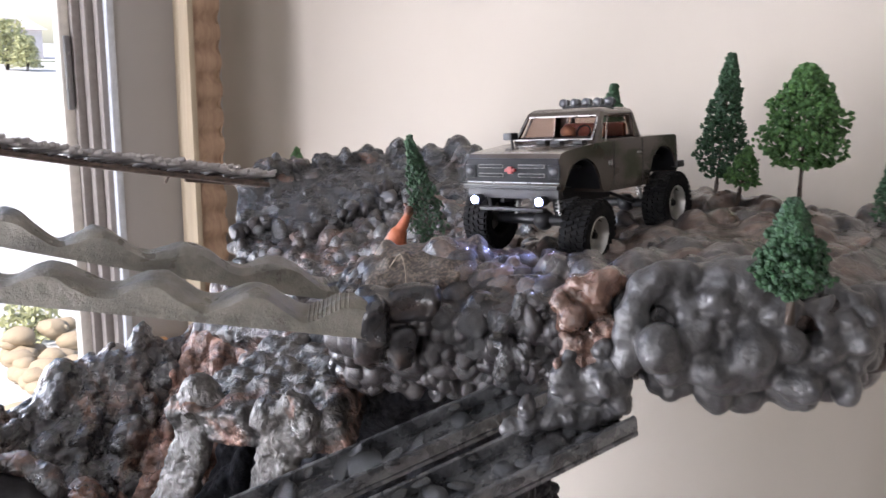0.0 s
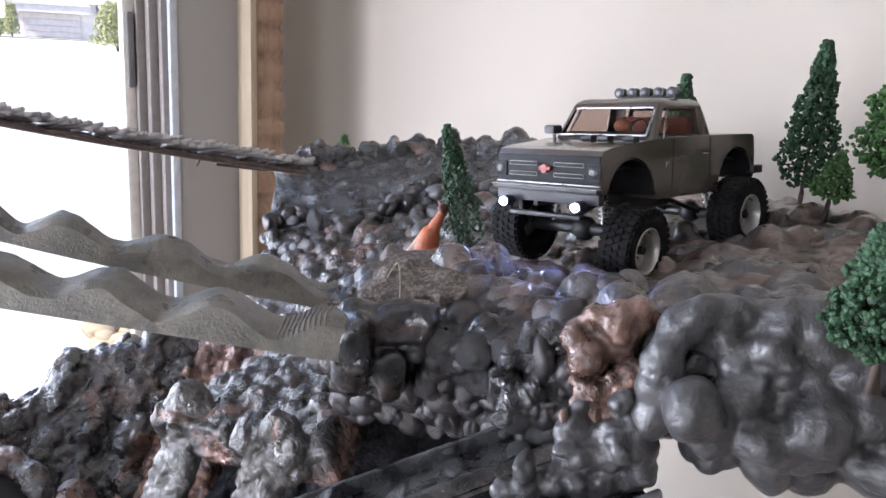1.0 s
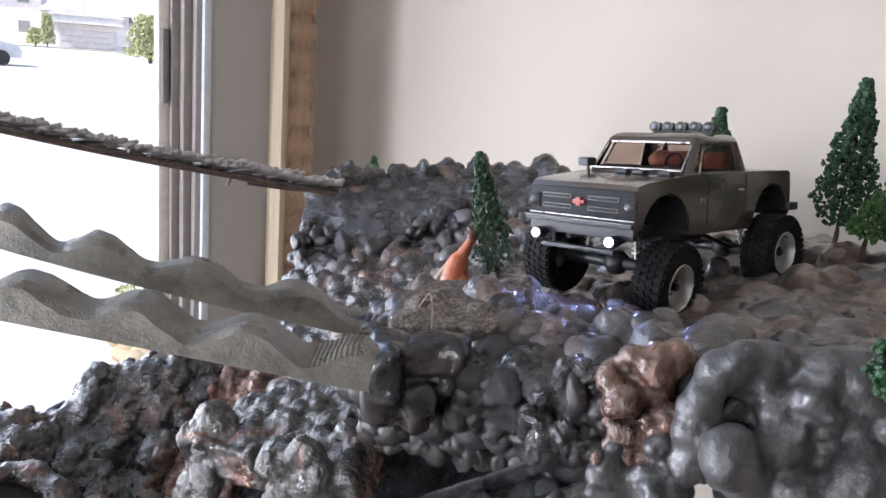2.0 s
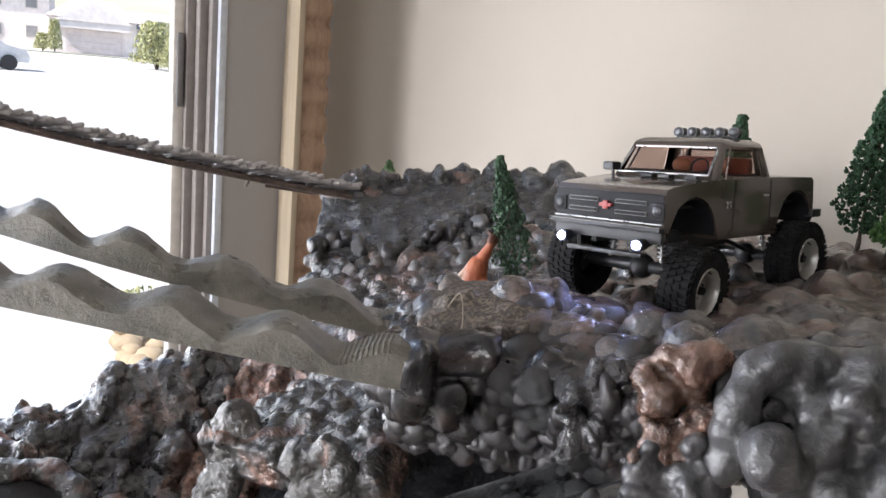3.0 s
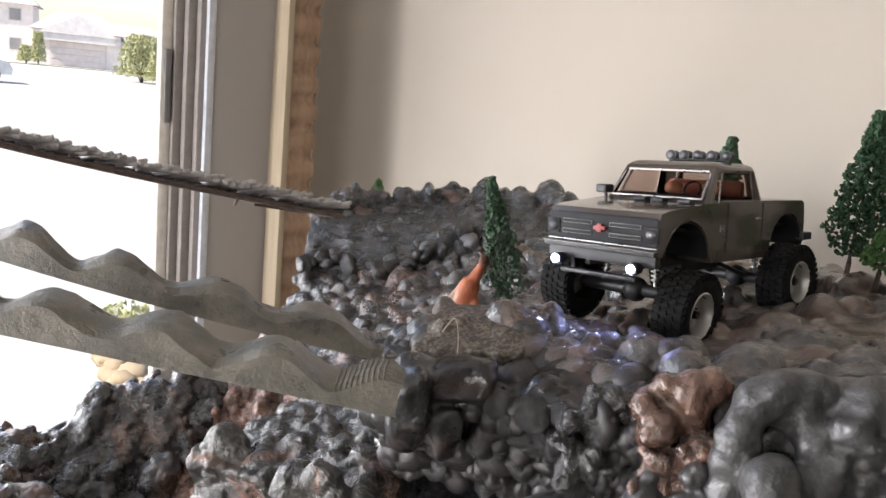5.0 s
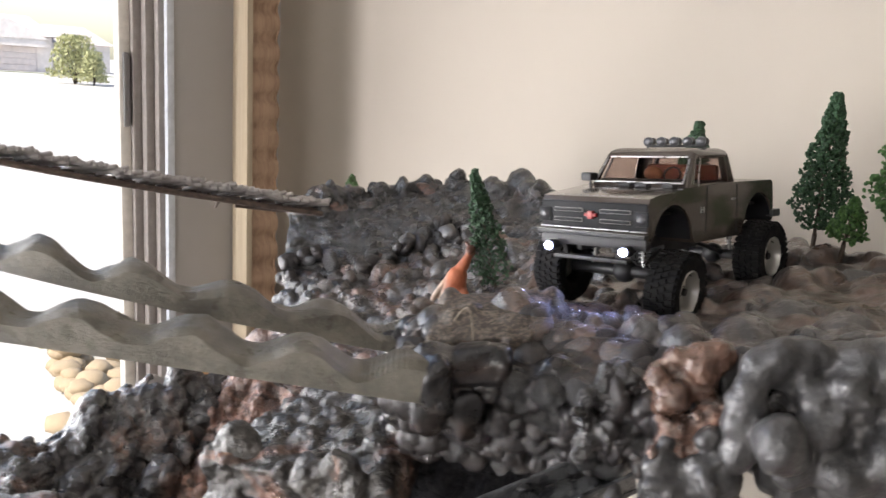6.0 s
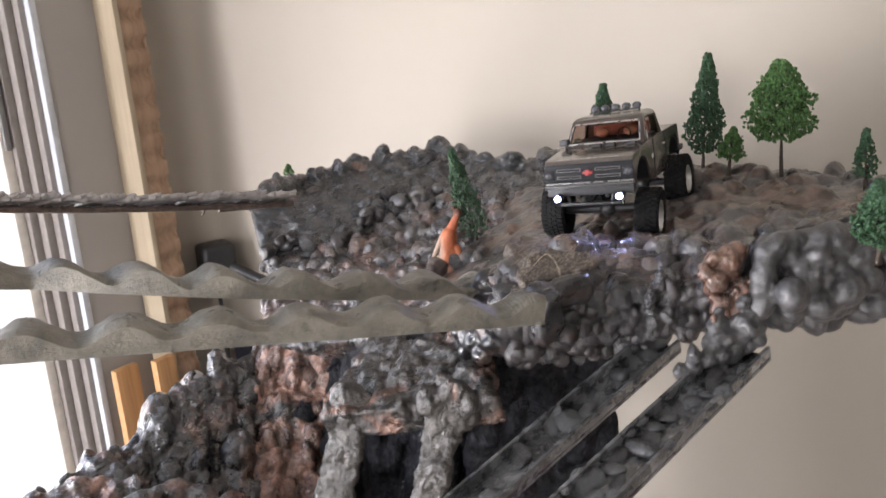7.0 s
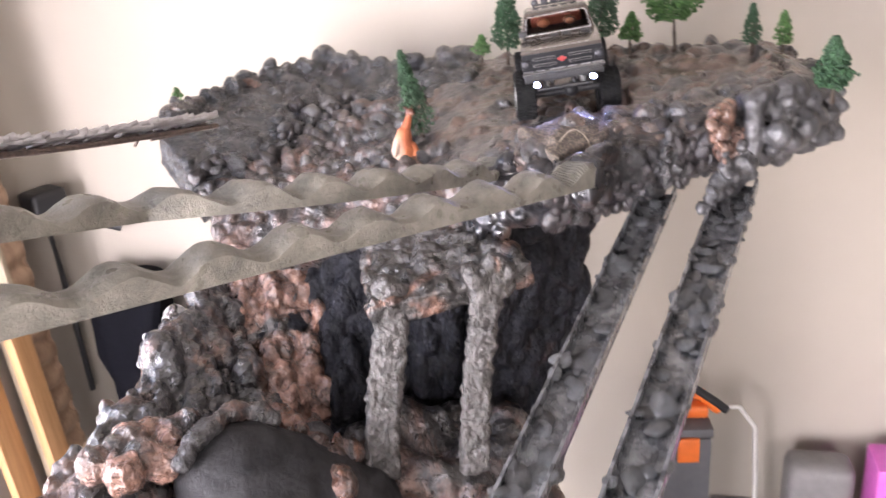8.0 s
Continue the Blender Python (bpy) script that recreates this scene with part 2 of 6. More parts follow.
k.colour(k.mix(k.ramp(k.noise(110, 4), [(0.4, 0.0), (0.75, 1.0)]), (0.007, 0.007, 0.008), (0.02, 0.019, 0.018))).bump(k.noise(500, 2), 0.2, 0.0006)
RUBBER = k.m
RIM = plain("satin_silver_rim", (0.50, 0.49, 0.46), 0.34, 0.7)
SILVER_TRIM = plain("satin_silver_trim", (0.153, 0.149, 0.142), 0.35, 0.4)
CHROME = plain("chrome_trim", (0.36, 0.36, 0.36), 0.3, 0.8)
BLACKOUT = plain("black_grille", (0.010, 0.010, 0.012), 0.55, spec=0.2)
RED_PL = plain("red_badge", (0.30, 0.022, 0.02), 0.35)
LENS = plain("clear_grey_lens", (0.045, 0.045, 0.05), 0.14)
AMBER = plain("orange_brown_cabin", (0.42, 0.20, 0.12), 0.6)
RED_CABIN = plain("red_cabin_insert", (0.24, 0.07, 0.045), 0.5)
k = Mat("tinted_windscreen", (0.75, 0.66, 0.62), 0.03)
k.b.inputs["Transmission Weight"].default_value, k.b.inputs["IOR"].default_value = 1.0, 1.05
SCREEN = k.m
k = Mat("lit_lamp", (1, 1, 1))
k.b.inputs["Emission Color"].default_value, k.b.inputs["Emission Strength"].default_value = (0.40, 0.48, 1.0, 1), 300
LED = k.m


def foliage(name, a, b):
    k = Mat(name, rough=0.6)
    k.colour(k.mix(k.ramp(k.noise(300, 3), [(0.35, 0.0), (0.65, 1.0)]), a, b)).bump(k.noise(900, 2), 0.5, 0.0008)
    return k.m


GREEN_DARK = foliage("dark_green_flock", (0.008, 0.030, 0.013), (0.022, 0.072, 0.024))
GREEN_MID = foliage("mid_green_flock", (0.022, 0.068, 0.016), (0.062, 0.145, 0.03))
TRUNK = plain("brown_trunk", (0.05, 0.034, 0.024), 0.7)
k = Mat("orange_brown_toy_paint", rough=0.42)
axis = k.t.nodes.new("ShaderNodeSeparateXYZ")
k.t.links.new(k.co, axis.inputs[0])
high = k.t.nodes.new("ShaderNodeMapRange")
high.inputs["From Max"].default_value = 0.08
k.t.links.new(axis.outputs["Z"], high.inputs["Value"])
front_side = k.t.nodes.new("ShaderNodeMapRange")
front_side.inputs["From Min"].default_value, front_side.inputs["From Max"].default_value = -0.03, 0.02
k.t.links.new(axis.outputs["X"], front_side.inputs["Value"])
coat_paint = k.ramp(k.noise(28, 3), [(0.35, (0.30, 0.08, 0.035)), (0.7, (0.50, 0.17, 0.07))])
coat_paint = k.mix(k.ramp(front_side.outputs[0], [(0.22, 0.85), (0.38, 0.0)]), coat_paint, (0.42, 0.34, 0.27))
coat_paint = k.mix(k.ramp(high.outputs[0], [(0.70, 0.0), (0.82, 0.9)]), coat_paint, (0.055, 0.024, 0.016))
k.colour(coat_paint)
TOY = k.m

# outdoors
k = Mat("pale_concrete", rough=0.85)
k.colour(k.ramp(k.noise(0.6, 5), [(0.3, (0.46, 0.44, 0.41)), (0.7, (0.56, 0.54, 0.50))]))
PALE_GROUND = k.m
LAWN = foliage("lawn", (0.10, 0.14, 0.03), (0.17, 0.21, 0.06))
# House, glass and shrub colours are paled to carry outdoor glare and haze.
STUCCO = plain("haze_paled_stucco", (0.78, 0.72, 0.68), 0.9, scale=2)
ROOF = plain("haze_paled_roof_tiles", (0.52, 0.47, 0.45), 0.8, scale=6, depth=0.2)
DOOR_PAINT = plain("haze_paled_garage_door", (0.68, 0.61, 0.58), 0.6, scale=2)
PALED_GLASS = plain("haze_paled_glass", (0.26, 0.26, 0.265), 0.1, scale=3)
CAR_WHITE = plain("white_car_paint", (0.6, 0.6, 0.6), 0.25, scale=3)
BUSH_GREEN = foliage("haze_paled_leaves", (0.30, 0.32, 0.14), (0.52, 0.50, 0.28))
STONE_TAN = plain("tan_stone", (0.34, 0.265, 0.17), 0.85, scale=25, depth=0.35)

# ---- builders ----


def part(name, bm, material, parent=None, label="", smooth=True):
    """Links a bmesh as one mesh object, under a thing or a part."""
    me = bpy.data.meshes.new(name)
    bm.to_mesh(me)
    bm.free()
    return part_mesh(name, me, material, parent, label, smooth)


def part_mesh(name, me, material, parent=None, label="", smooth=True):
    me.materials.append(material)
    if smooth:
        me.shade_smooth()
        me.set_sharp_from_angle(angle=radians(48))
    ob = new(name, me)
    ob.parent = parent
    if label:
        tagged(ob, label)
    return ob


def thing(name, label, category, m=None, group="", kind=""):
    ob = tagged(new(name), label, category, group, kind)
    if m is not None:
        ob.matrix_basis = m
    return ob


def box(bm, x0, x1, y0, y1, z0, z1, bevel=0.0, seg=2, m=None):
    """Adds a box, with rounded edges where bevel is given."""
    t = bmesh.new()
    bmesh.ops.create_cube(t, size=1, matrix=Matrix.Translation(((x0 + x1) / 2, (y0 + y1) / 2, (z0 + z1) / 2)) @ Matrix.Diagonal((x1 - x0, y1 - y0, z1 - z0, 1)))
    if bevel:
        bmesh.ops.bevel(t, geom=t.edges[:], offset=bevel, segments=seg, profile=0.6, affect="EDGES", clamp_overlap=True)
    add(bm, t, m)
    return bm


def add(bm, other, m=None):
    if m is not None:
        other.transform(m)
    me = bpy.data.meshes.new("scratch")
    other.to_mesh(me)
    other.free()
    bm.from_mesh(me)
    bpy.data.meshes.remove(me)
    return bm


def rod(bm, a, b, r0, r1=None, n=12):
    """Adds a tapered round rod from a to b."""
    a, b = Vector(a), Vector(b)
    t = bmesh.new()
    bmesh.ops.create_cone(t, cap_ends=True, segments=n, radius1=r0, radius2=r0 if r1 is None else r1, depth=(b - a).length)
    return add(bm, t, Matrix.Translation((a + b) / 2) @ (b - a).to_track_quat("Z", "Y").to_matrix().to_4x4())


def tube(bm, points, radius, n=8):
    """Adds a tube along a line of points; radius is a number or a function of 0..1."""
    pts = [Vector(p) for p in points]
    rings = []
    for i, p in enumerate(pts):
        d = (pts[min(i + 1, len(pts) - 1)] - pts[max(i - 1, 0)]).normalized()
        q = d.to_track_quat("Z", "Y")
        r = radius(i / (len(pts) - 1)) if callable(radius) else radius
        rings.append([bm.verts.new(p + q @ Vector((r * math.cos(a), r * math.sin(a), 0))) for a in (2 * math.pi * j / n for j in range(n))])
    for a, b in zip(rings, rings[1:]):
        for j in range(n):
            bm.faces.new((a[j], a[(j + 1) % n], b[(j + 1) % n], b[j]))
    bm.faces.new(rings[0][::-1])
    bm.faces.new(rings[-1])
    return bm


def ball(bm, place, radii, sub=2, rot=None, rough=0.0, seed=0):
    t = bmesh.new()
    bmesh.ops.create_icosphere(t, subdivisions=sub, radius=1)
    for v in t.verts:
        if rough:
            v.co *= 1 + rough * noise.noise(v.co * 1.7 + Vector((seed * 3.1, seed * 1.7, 0)))
    r = radii if isinstance(radii, tuple) else (radii,) * 3
    return add(bm, t, Matrix.Translation(place) @ (rot or Matrix()) @ Matrix.Diagonal((*r, 1)))


def extrude_profile(bm, outline, y0, y1):
    """Adds a solid from an outline in x and z, drawn from y0 to y1."""
    t = bmesh.new()
    f = t.faces.new([t.verts.new((x, y0, z)) for x, z in outline])
    e = bmesh.ops.extrude_face_region(t, geom=[f])["geom"]
    bmesh.ops.translate(t, verts=[v for v in e if isinstance(v, bmesh.types.BMVert)], vec=(0, y1 - y0, 0))
    bmesh.ops.recalc_face_normals(t, faces=t.faces[:])
    return add(bm, t)


# ---- the room ----


def slab(name, x0, x1, y0, y1, z0, z1, material, label):
    ob = part(name, box(bmesh.new(), x0, x1, y0, y1, z0, z1), material, None, label, smooth=False)
    ob.matrix_basis = ROOM
    return tagged(ob, kind="structure", category=name.split("_")[0])


U1, V1 = 3.6, -4.2
slab("floor", -0.15, U1 + 0.15, V1 - 0.15, 0.15, FLOOR - 0.1, FLOOR, FLOORING, "unseen floor, pale to bounce light up the walls")
slab("ceiling", -0.15, U1 + 0.15, V1 - 0.15, 0.15, CEIL, CEIL + 0.1, WHITE, "plain white ceiling of the room")
slab("wall_north", 0, U1, 0, 0.15, FLOOR, CEIL, CREAM, "smooth cream painted wall behind the model")
slab("wall_east", U1, U1 + 0.15, V1 - 0.15, 0.15, FLOOR, CEIL, TAUPE, "unseen side wall, dark taupe to cut bounced light")

# the softly rounded inner corner between the cream wall and the window wall
bm = bmesh.new()
COVE = 0.13
line = [(COVE - COVE * math.sin(a), -COVE + COVE * math.cos(a)) for a in (math.pi / 2 * i / 16 for i in range(17))]
rows = [[bm.verts.new((u, v, z)) for u, v in [(0.004, 0.004)] + line] for z in (FLOOR, CEIL)]
n = len(rows[0])
for j in range(n):
    bm.faces.new((rows[0][j], rows[0][(j + 1) % n], rows[1][(j + 1) % n], rows[1][j]))
bmesh.ops.recalc_face_normals(bm, faces=bm.faces[:])
ob = part("wall_corner", bm, CREAM, None, "softly rounded cream inner wall corner")
ob.matrix_basis = ROOM
tagged(ob, kind="structure", category="wall")

# the window wall, with its opening
bm = bmesh.new()
box(bm, -0.15, 0, V1, WIN_B, FLOOR, CEIL)
box(bm, -0.15, 0, WIN_A, 0.15, FLOOR, CEIL)
box(bm, -0.15, 0, WIN_B, WIN_A, FLOOR, WIN_LO)
box(bm, -0.15, 0, WIN_B, WIN_A, WIN_HI, CEIL)
ob = part("wall_west", bm, GREIGE, None, "grey-beige painted window wall in shade", smooth=False)
ob.matrix_basis = ROOM
tagged(ob, kind="structure", category="wall")
# the unseen wall behind the camera; its opening only holds the fill lamp
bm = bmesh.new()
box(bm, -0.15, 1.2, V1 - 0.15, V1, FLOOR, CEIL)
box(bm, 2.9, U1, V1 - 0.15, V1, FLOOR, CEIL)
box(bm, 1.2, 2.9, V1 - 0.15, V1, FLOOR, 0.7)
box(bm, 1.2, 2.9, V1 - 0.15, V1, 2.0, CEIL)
ob = part("wall_south", bm, TAUPE, None, "unseen dark taupe wall with an opening for the fill lamp", smooth=False)
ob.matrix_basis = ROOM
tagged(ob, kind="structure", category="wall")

# the window: bronze jamb, silver strip, cream sash with a grey latch, one wide pane
win = thing("window_1", "cream sash window with bronze jamb and silver strip", "window", ROOM, kind="structure")
bm = bmesh.new()
for v0, v1, u0, u1 in ((-0.358, WIN_A, -0.055, -0.012), (-0.374, -0.358, -0.075, -0.03), (-0.3896, -0.374, -0.09, -0.05)):
    box(bm, u0, u1, v0, v1, WIN_LO, WIN_HI, 0.003)
box(bm, -0.1, -0.03, WIN_B, WIN_B + 0.06, WIN_LO, WIN_HI, 0.003)
box(bm, -0.1, -0.03, WIN_B + 0.06, -0.3896, WIN_HI - 0.05, WIN_HI, 0.003)
box(bm, -0.1, -0.03, WIN_B + 0.06, -0.3896, WIN_LO, WIN_LO + 0.04, 0.003)
part("jamb", bm, BRONZE, win, "dark bronze stepped jamb")
part("strip", box(bmesh.new(), -0.012, 0.004, -0.348, WIN_A + 0.004, WIN_LO, WIN_HI, 0.002), SILVER, win, "thin bright silver edge strip")
bm = bmesh.new()
box(bm, -0.095, -0.062, -0.4096, -0.3896, WIN_LO + 0.04, WIN_HI - 0.05, 0.004)
box(bm, -0.095, -0.062, WIN_B + 0.06, WIN_B + 0.11, WIN_LO + 0.04, WIN_HI - 0.05, 0.004)
box(bm, -0.095, -0.062, WIN_B + 0.11, -0.4096, WIN_LO + 0.04, WIN_LO + 0.12, 0.004)
box(bm, -0.095, -0.062, WIN_B + 0.11, -0.4096, WIN_HI - 0.11, WIN_HI - 0.05, 0.004)
sash = part("sash", bm, VINYL, win, "cream vinyl sash")
latch = part("latch", box(bmesh.new(), -0.062, -0.052, -0.4045, -0.3935, 1.19, 1.32, 0.003), GREY_PL, sash, "grey plastic pull handle")
pane = part("pane", box(bmesh.new(), -0.08, -0.076, WIN_B + 0.11, -0.4096, WIN_LO + 0.12, WIN_HI - 0.11), GLASS, win, "clear glass pane", smooth=False)
pane.visible_shadow = False


def scallop_post(name, label, m, length, half_u, half_v, period, depth, mat_a, mat_b):
    """A square wooden post with a row of scallops cut into its broad face."""
    root = thing(name, label, "wooden post", m)
    bm = bmesh.new()
    n, rows = int(length / 0.006), []
    for i in range(n + 1):
        z = length * i / n
        w = depth * (0.5 + 0.5 * math.cos(2 * math.pi * z / period)) ** 1.5
        ring = [(-half_u, -half_v), (half_u - 0.004, -half_v), (half_u - 0.001 - w, -half_v + 0.006), (half_u - w * 0.7, 0.0), (half_u - 0.001 - w, half_v - 0.012), (half_u - 0.004, half_v - 0.006 - w * 0.5), (-half_u, half_v - w * 0.5)]
        rows.append([bm.verts.new((x, y, z)) for x, y in ring])
    for a, b in zip(rows, rows[1:]):
        for j in range(7):
            bm.faces.new((a[j], a[(j + 1) % 7], b[(j + 1) % 7], b[j]))
    bm.faces.new(rows[0][::-1])
    bm.faces.new(rows[-1])
    part("post", bm, mat_b, root)
    bm = box(bmesh.new(), -half_u, half_u, -half_v - 0.012, -half_v - 0.0005, 0, length, 0.002)
    part("facing", bm, mat_a, root, "pale pine facing strip")
    return root


scallop_post("scalloped_post", "tall pine post with scalloped carved face, leaning in the corner", ROOM @ pose(0.055, -0.183, FLOOR, 0, -1.0, 0), 2.5, 0.032, 0.03, 0.052, 0.012, WOOD_PALE, WOOD_CARVED)


def plank(m, w, d, h):
    ob = part("plank", box(bmesh.new(), -d / 2, d / 2, -w / 2, w / 2, 0, h, 0.002), WOOD_ORANGE)
    ob.matrix_basis = m
    return tagged(ob, "orange pine plank standing against the window wall", "plank", "planks by the window")


plank(ROOM @ pose(0.05, -0.305, FLOOR, 0, -1.2, 0), 0.05, 0.018, 0.955)
plank(ROOM @ pose(0.095, -0.245, FLOOR, 0, -1.5, 0), 0.045, 0.018, 0.96)

# ---- the foam mountain ----
_ico = bmesh.new()
bmesh.ops.create_icosphere(_ico, subdivisions=2, radius=1)
ICO_V = np.array([v.co[:] for v in _ico.verts])
ICO_F = np.array([[v.index for v in f.verts] for f in _ico.faces])
_ico.free()
rng = np.random.default_rng(7)


def spin(n):
    """n random turns."""
    q = rng.normal(size=(n, 4))
    q /= np.linalg.norm(q, axis=1)[:, None]
    w, x, y, z = q.T
    return np.stack([1 - 2 * (y * y + z * z), 2 * (x * y - z * w), 2 * (x * z + y * w), 2 * (x * y + z * w), 1 - 2 * (x * x + z * z), 2 * (y * z - x * w), 2 * (x * z - y * w), 2 * (y * z + x * w), 1 - 2 * (x * x + y * y)], 1).reshape(n, 3, 3)


class Lumps:
    """Gathers foam: curved sheets with thickness and lumps scattered on them, then fuses all into one skin."""
    made = 0

    def __init__(self):
        global rng
        self.v, self.f, self.n = [], [], 0
        Lumps.made += 1
        rng = np.random.default_rng(70 + Lumps.made)

    def put(self, v, f):
        self.v.append(v)
        self.f.append(np.asarray(f) + self.n)
        self.n += len(v)

    def lumps(self, centres, radius, squash=0.35, axis=None):
        """One lump at each centre; radius: least and most. axis: a common direction in which they are drawn out."""
        c = np.asarray(centres, float)
        n = len(c)
        r = rng.uniform(*radius, size=n)
        s = r[:, None] * (1 + squash * rng.uniform(-1, 1, size=(n, 3)))
        m = spin(n)
        v = np.einsum("nij,nvj->nvi", m, ICO_V[None] * s[:, None, :])
        if axis is not None:
            a = np.array(axis) / np.linalg.norm(axis)
            v = v + 0.8 * np.einsum("nvi,i->nv", v, a)[..., None] * a
        v = (v + c[:, None, :]).reshape(-1, 3)
        f = (ICO_F[None] + (np.arange(n) * len(ICO_V))[:, None, None]).reshape(-1, 3)
        self.put(v, f)

    def block(self, centre, half, turn=(0, 0, 0)):
        """One rounded, blocky chunk."""
        v = np.sign(ICO_V) * np.abs(ICO_V) ** 0.55 * np.array(half)
        v = v * (1 + 0.10 * rng.normal(size=(len(v), 1)))
        self.put(v @ np.array(Euler([radians(q) for q in turn]).to_matrix()).T + np.array(centre), ICO_F)

    def sheet(self, a, b, c, d, thick, count, radius, sink=0.35, squash=0.35, axis=None, bow=0.0):
        """A four-cornered sheet (a, b, c, d in a ring, its face to the side from which they run anticlockwise) with lumps on it."""
        a, b, c, d = (np.array(p, float) for p in (a, b, c, d))

        def at(s, t):
            s, t = s[:, None], t[:, None]
            return a * (1 - s) * (1 - t) + b * s * (1 - t) + c * s * t + d * (1 - s) * t + nrm * bow * (16 * s * (1 - s) * t * (1 - t))

        nrm = np.cross(b - a + c - d, d - a + c - b)
        nrm /= np.linalg.norm(nrm)
        g = np.linspace(0, 1, 9)
        s, t = (x.ravel() for x in np.meshgrid(g, g))
        top = at(s, t)
        bot = top - nrm * thick
        f = []
        for i in range(8):
            for j in range(8):
                p = i * 9 + j
                q = [p, p + 1, p + 10, p + 9]
                f += [[q[0], q[1], q[2]], [q[0], q[2], q[3]], [81 + q[0], 81 + q[2], 81 + q[1]], [81 + q[0], 81 + q[3], 81 + q[2]]]
        edge = list(range(0, 9)) + list(range(17, 81, 9)) + list(range(79, 71, -1)) + list(range(63, 0, -9))
        for p, q in zip(edge, edge[1:] + edge[:1]):
            f += [[p, q + 81, q], [p, p + 81, q + 81]]
        self.put(np.vstack([top, bot]), f)
        p = at(rng.random(count), rng.random(count))
        r = 0.5 * (radius[0] + radius[1])
        self.lumps(p - nrm * r * sink + rng.normal(size=p.shape) * r * 0.25, radius, squash, axis)

    def fuse(self, name, voxel, material, parent, label="", smooth=3, rough=0.0012, grain=70):
        """Fuses all into one closed skin and adds fine unevenness."""
        v, f = np.vstack(self.v), np.vstack(self.f)
        me = bpy.data.meshes.new("scratch")
        me.from_pydata(v.tolist(), [], f.tolist())
        ob = new("scratch", me)
        r = ob.modifiers.new("fuse", "REMESH")
        r.mode, r.voxel_size = "VOXEL", voxel
        r = ob.modifiers.new("soften", "SMOOTH")
        r.factor, r.iterations = 0.5, smooth
        made = bpy.data.meshes.new_from_object(ob.evaluated_get(bpy.context.evaluated_depsgraph_get()))
        bpy.data.objects.remove(ob)
        bpy.data.meshes.remove(me)
        made.name = name
        n = len(made.vertices)
        co = np.empty(n * 3, np.float32)
        no = np.empty(n * 3, np.float32)
        made.vertices.foreach_get("co", co)
        made.vertex_normals.foreach_get("vector", no)
        co, no = co.reshape(-1, 3), no.reshape(-1, 3)
        h = np.fromiter((noise.noise(Vector(p) * grain) + 0.5 * noise.noise(Vector(p) * grain * 2.7) for p in co.tolist()), np.float32, n)
        co += no * (h * rough)[:, None]
        made.vertices.foreach_set("co", co.ravel())
        made.update()
        made.materials.clear()
        made.materials.append(material)
        made.shade_smooth()
        ob = new(name, made)
        ob.parent = parent
        if label:
            tagged(ob, label)
        return ob


mountain = thing("foam_mountain", "lumpy spray-foam model mountain painted grey and copper brown", "model mountain")

# the plateau with the track, and its front lip
L = Lumps()
TOP = [(-0.05, 0.505, 1.138), (0.03, 0.49, 1.15), (0.085, 0.47, 1.158), (0.14, 0.42, 1.173), (0.22, 0.42, 1.181), (0.29, 0.46, 1.185), (0.37, 0.57, 1.185)]
BACK = [(-0.07, 0.64, 1.108), (0.02, 0.68, 1.133), (0.09, 0.72, 1.143), (0.16, 0.76, 1.153), (0.23, 0.78, 1.178), (0.3, 0.76, 1.183), (0.37, 0.68, 1.185)]
RIDGE = [(-0.045, 0.55, 1.155), (0.02, 0.55, 1.170), (0.075, 0.545, 1.167), (0.14, 0.50, 1.180), (0.22, 0.50, 1.186), (0.29, 0.53, 1.188), (0.36, 0.60, 1.186)]


def inset(p):
    return (p[0], p[1] + 0.02, p[2] - 0.002)


for i in range(6):
    L.sheet(inset(TOP[i]), inset(TOP[i + 1]), RIDGE[i + 1], RIDGE[i], 0.03, 46, (0.008, 0.015), sink=0.4)
    if i < 2:
        L.sheet(RIDGE[i], RIDGE[i + 1], BACK[i + 1], BACK[i], 0.035, 46, (0.008, 0.016), sink=0.75)
plateau = L.fuse("track_plateau", 0.002, FOAM_DIRT, mountain, "brown and grey plateau with a rocky track", smooth=2, rough=0.0014, grain=90)
L = Lumps()
for i in range(2, 6):
    L.sheet(RIDGE[i], RIDGE[i + 1], BACK[i + 1], BACK[i], 0.035, 44, (0.010, 0.022), sink=0.8, squash=0.5)
FAR = [(-0.07, 0.86, 1.075), (0.02, 0.9, 1.12), (0.08, 0.92, 1.155), (0.15, 0.92, 1.175), (0.22, 0.88, 1.18), (0.28, 0.82, 1.18)]
for i in range(5):
    L.sheet(BACK[i], BACK[i + 1], FAR[i + 1], FAR[i], 0.05, 40, (0.008, 0.015), sink=0.85)
mud = L.fuse("mud_track", 0.0025, FOAM_MUD, mountain, "smooth brown muddy track slabs", smooth=7, rough=0.0016, grain=60)
L = Lumps()
L.sheet((-0.032, 0.518, 1.158), (0.030, 0.510, 1.1685), (0.044, 0.566, 1.183), (-0.026, 0.570, 1.173), 0.010, 30, (0.004, 0.009), sink=0.9, squash=0.45, bow=0.003)
L.fuse("sand_crust", 0.0018, FOAM_CRUST, mountain, "speckled sandy crust on the plateau's edge", smooth=6, rough=0.0007, grain=150)

L = Lumps()
LOW = [(-0.035, 0.53, 1.085), (0.03, 0.52, 1.09), (0.085, 0.50, 1.10), (0.135, 0.455, 1.138), (0.21, 0.445, 1.138), (0.27, 0.47, 1.13), (0.34, 0.56, 1.14)]
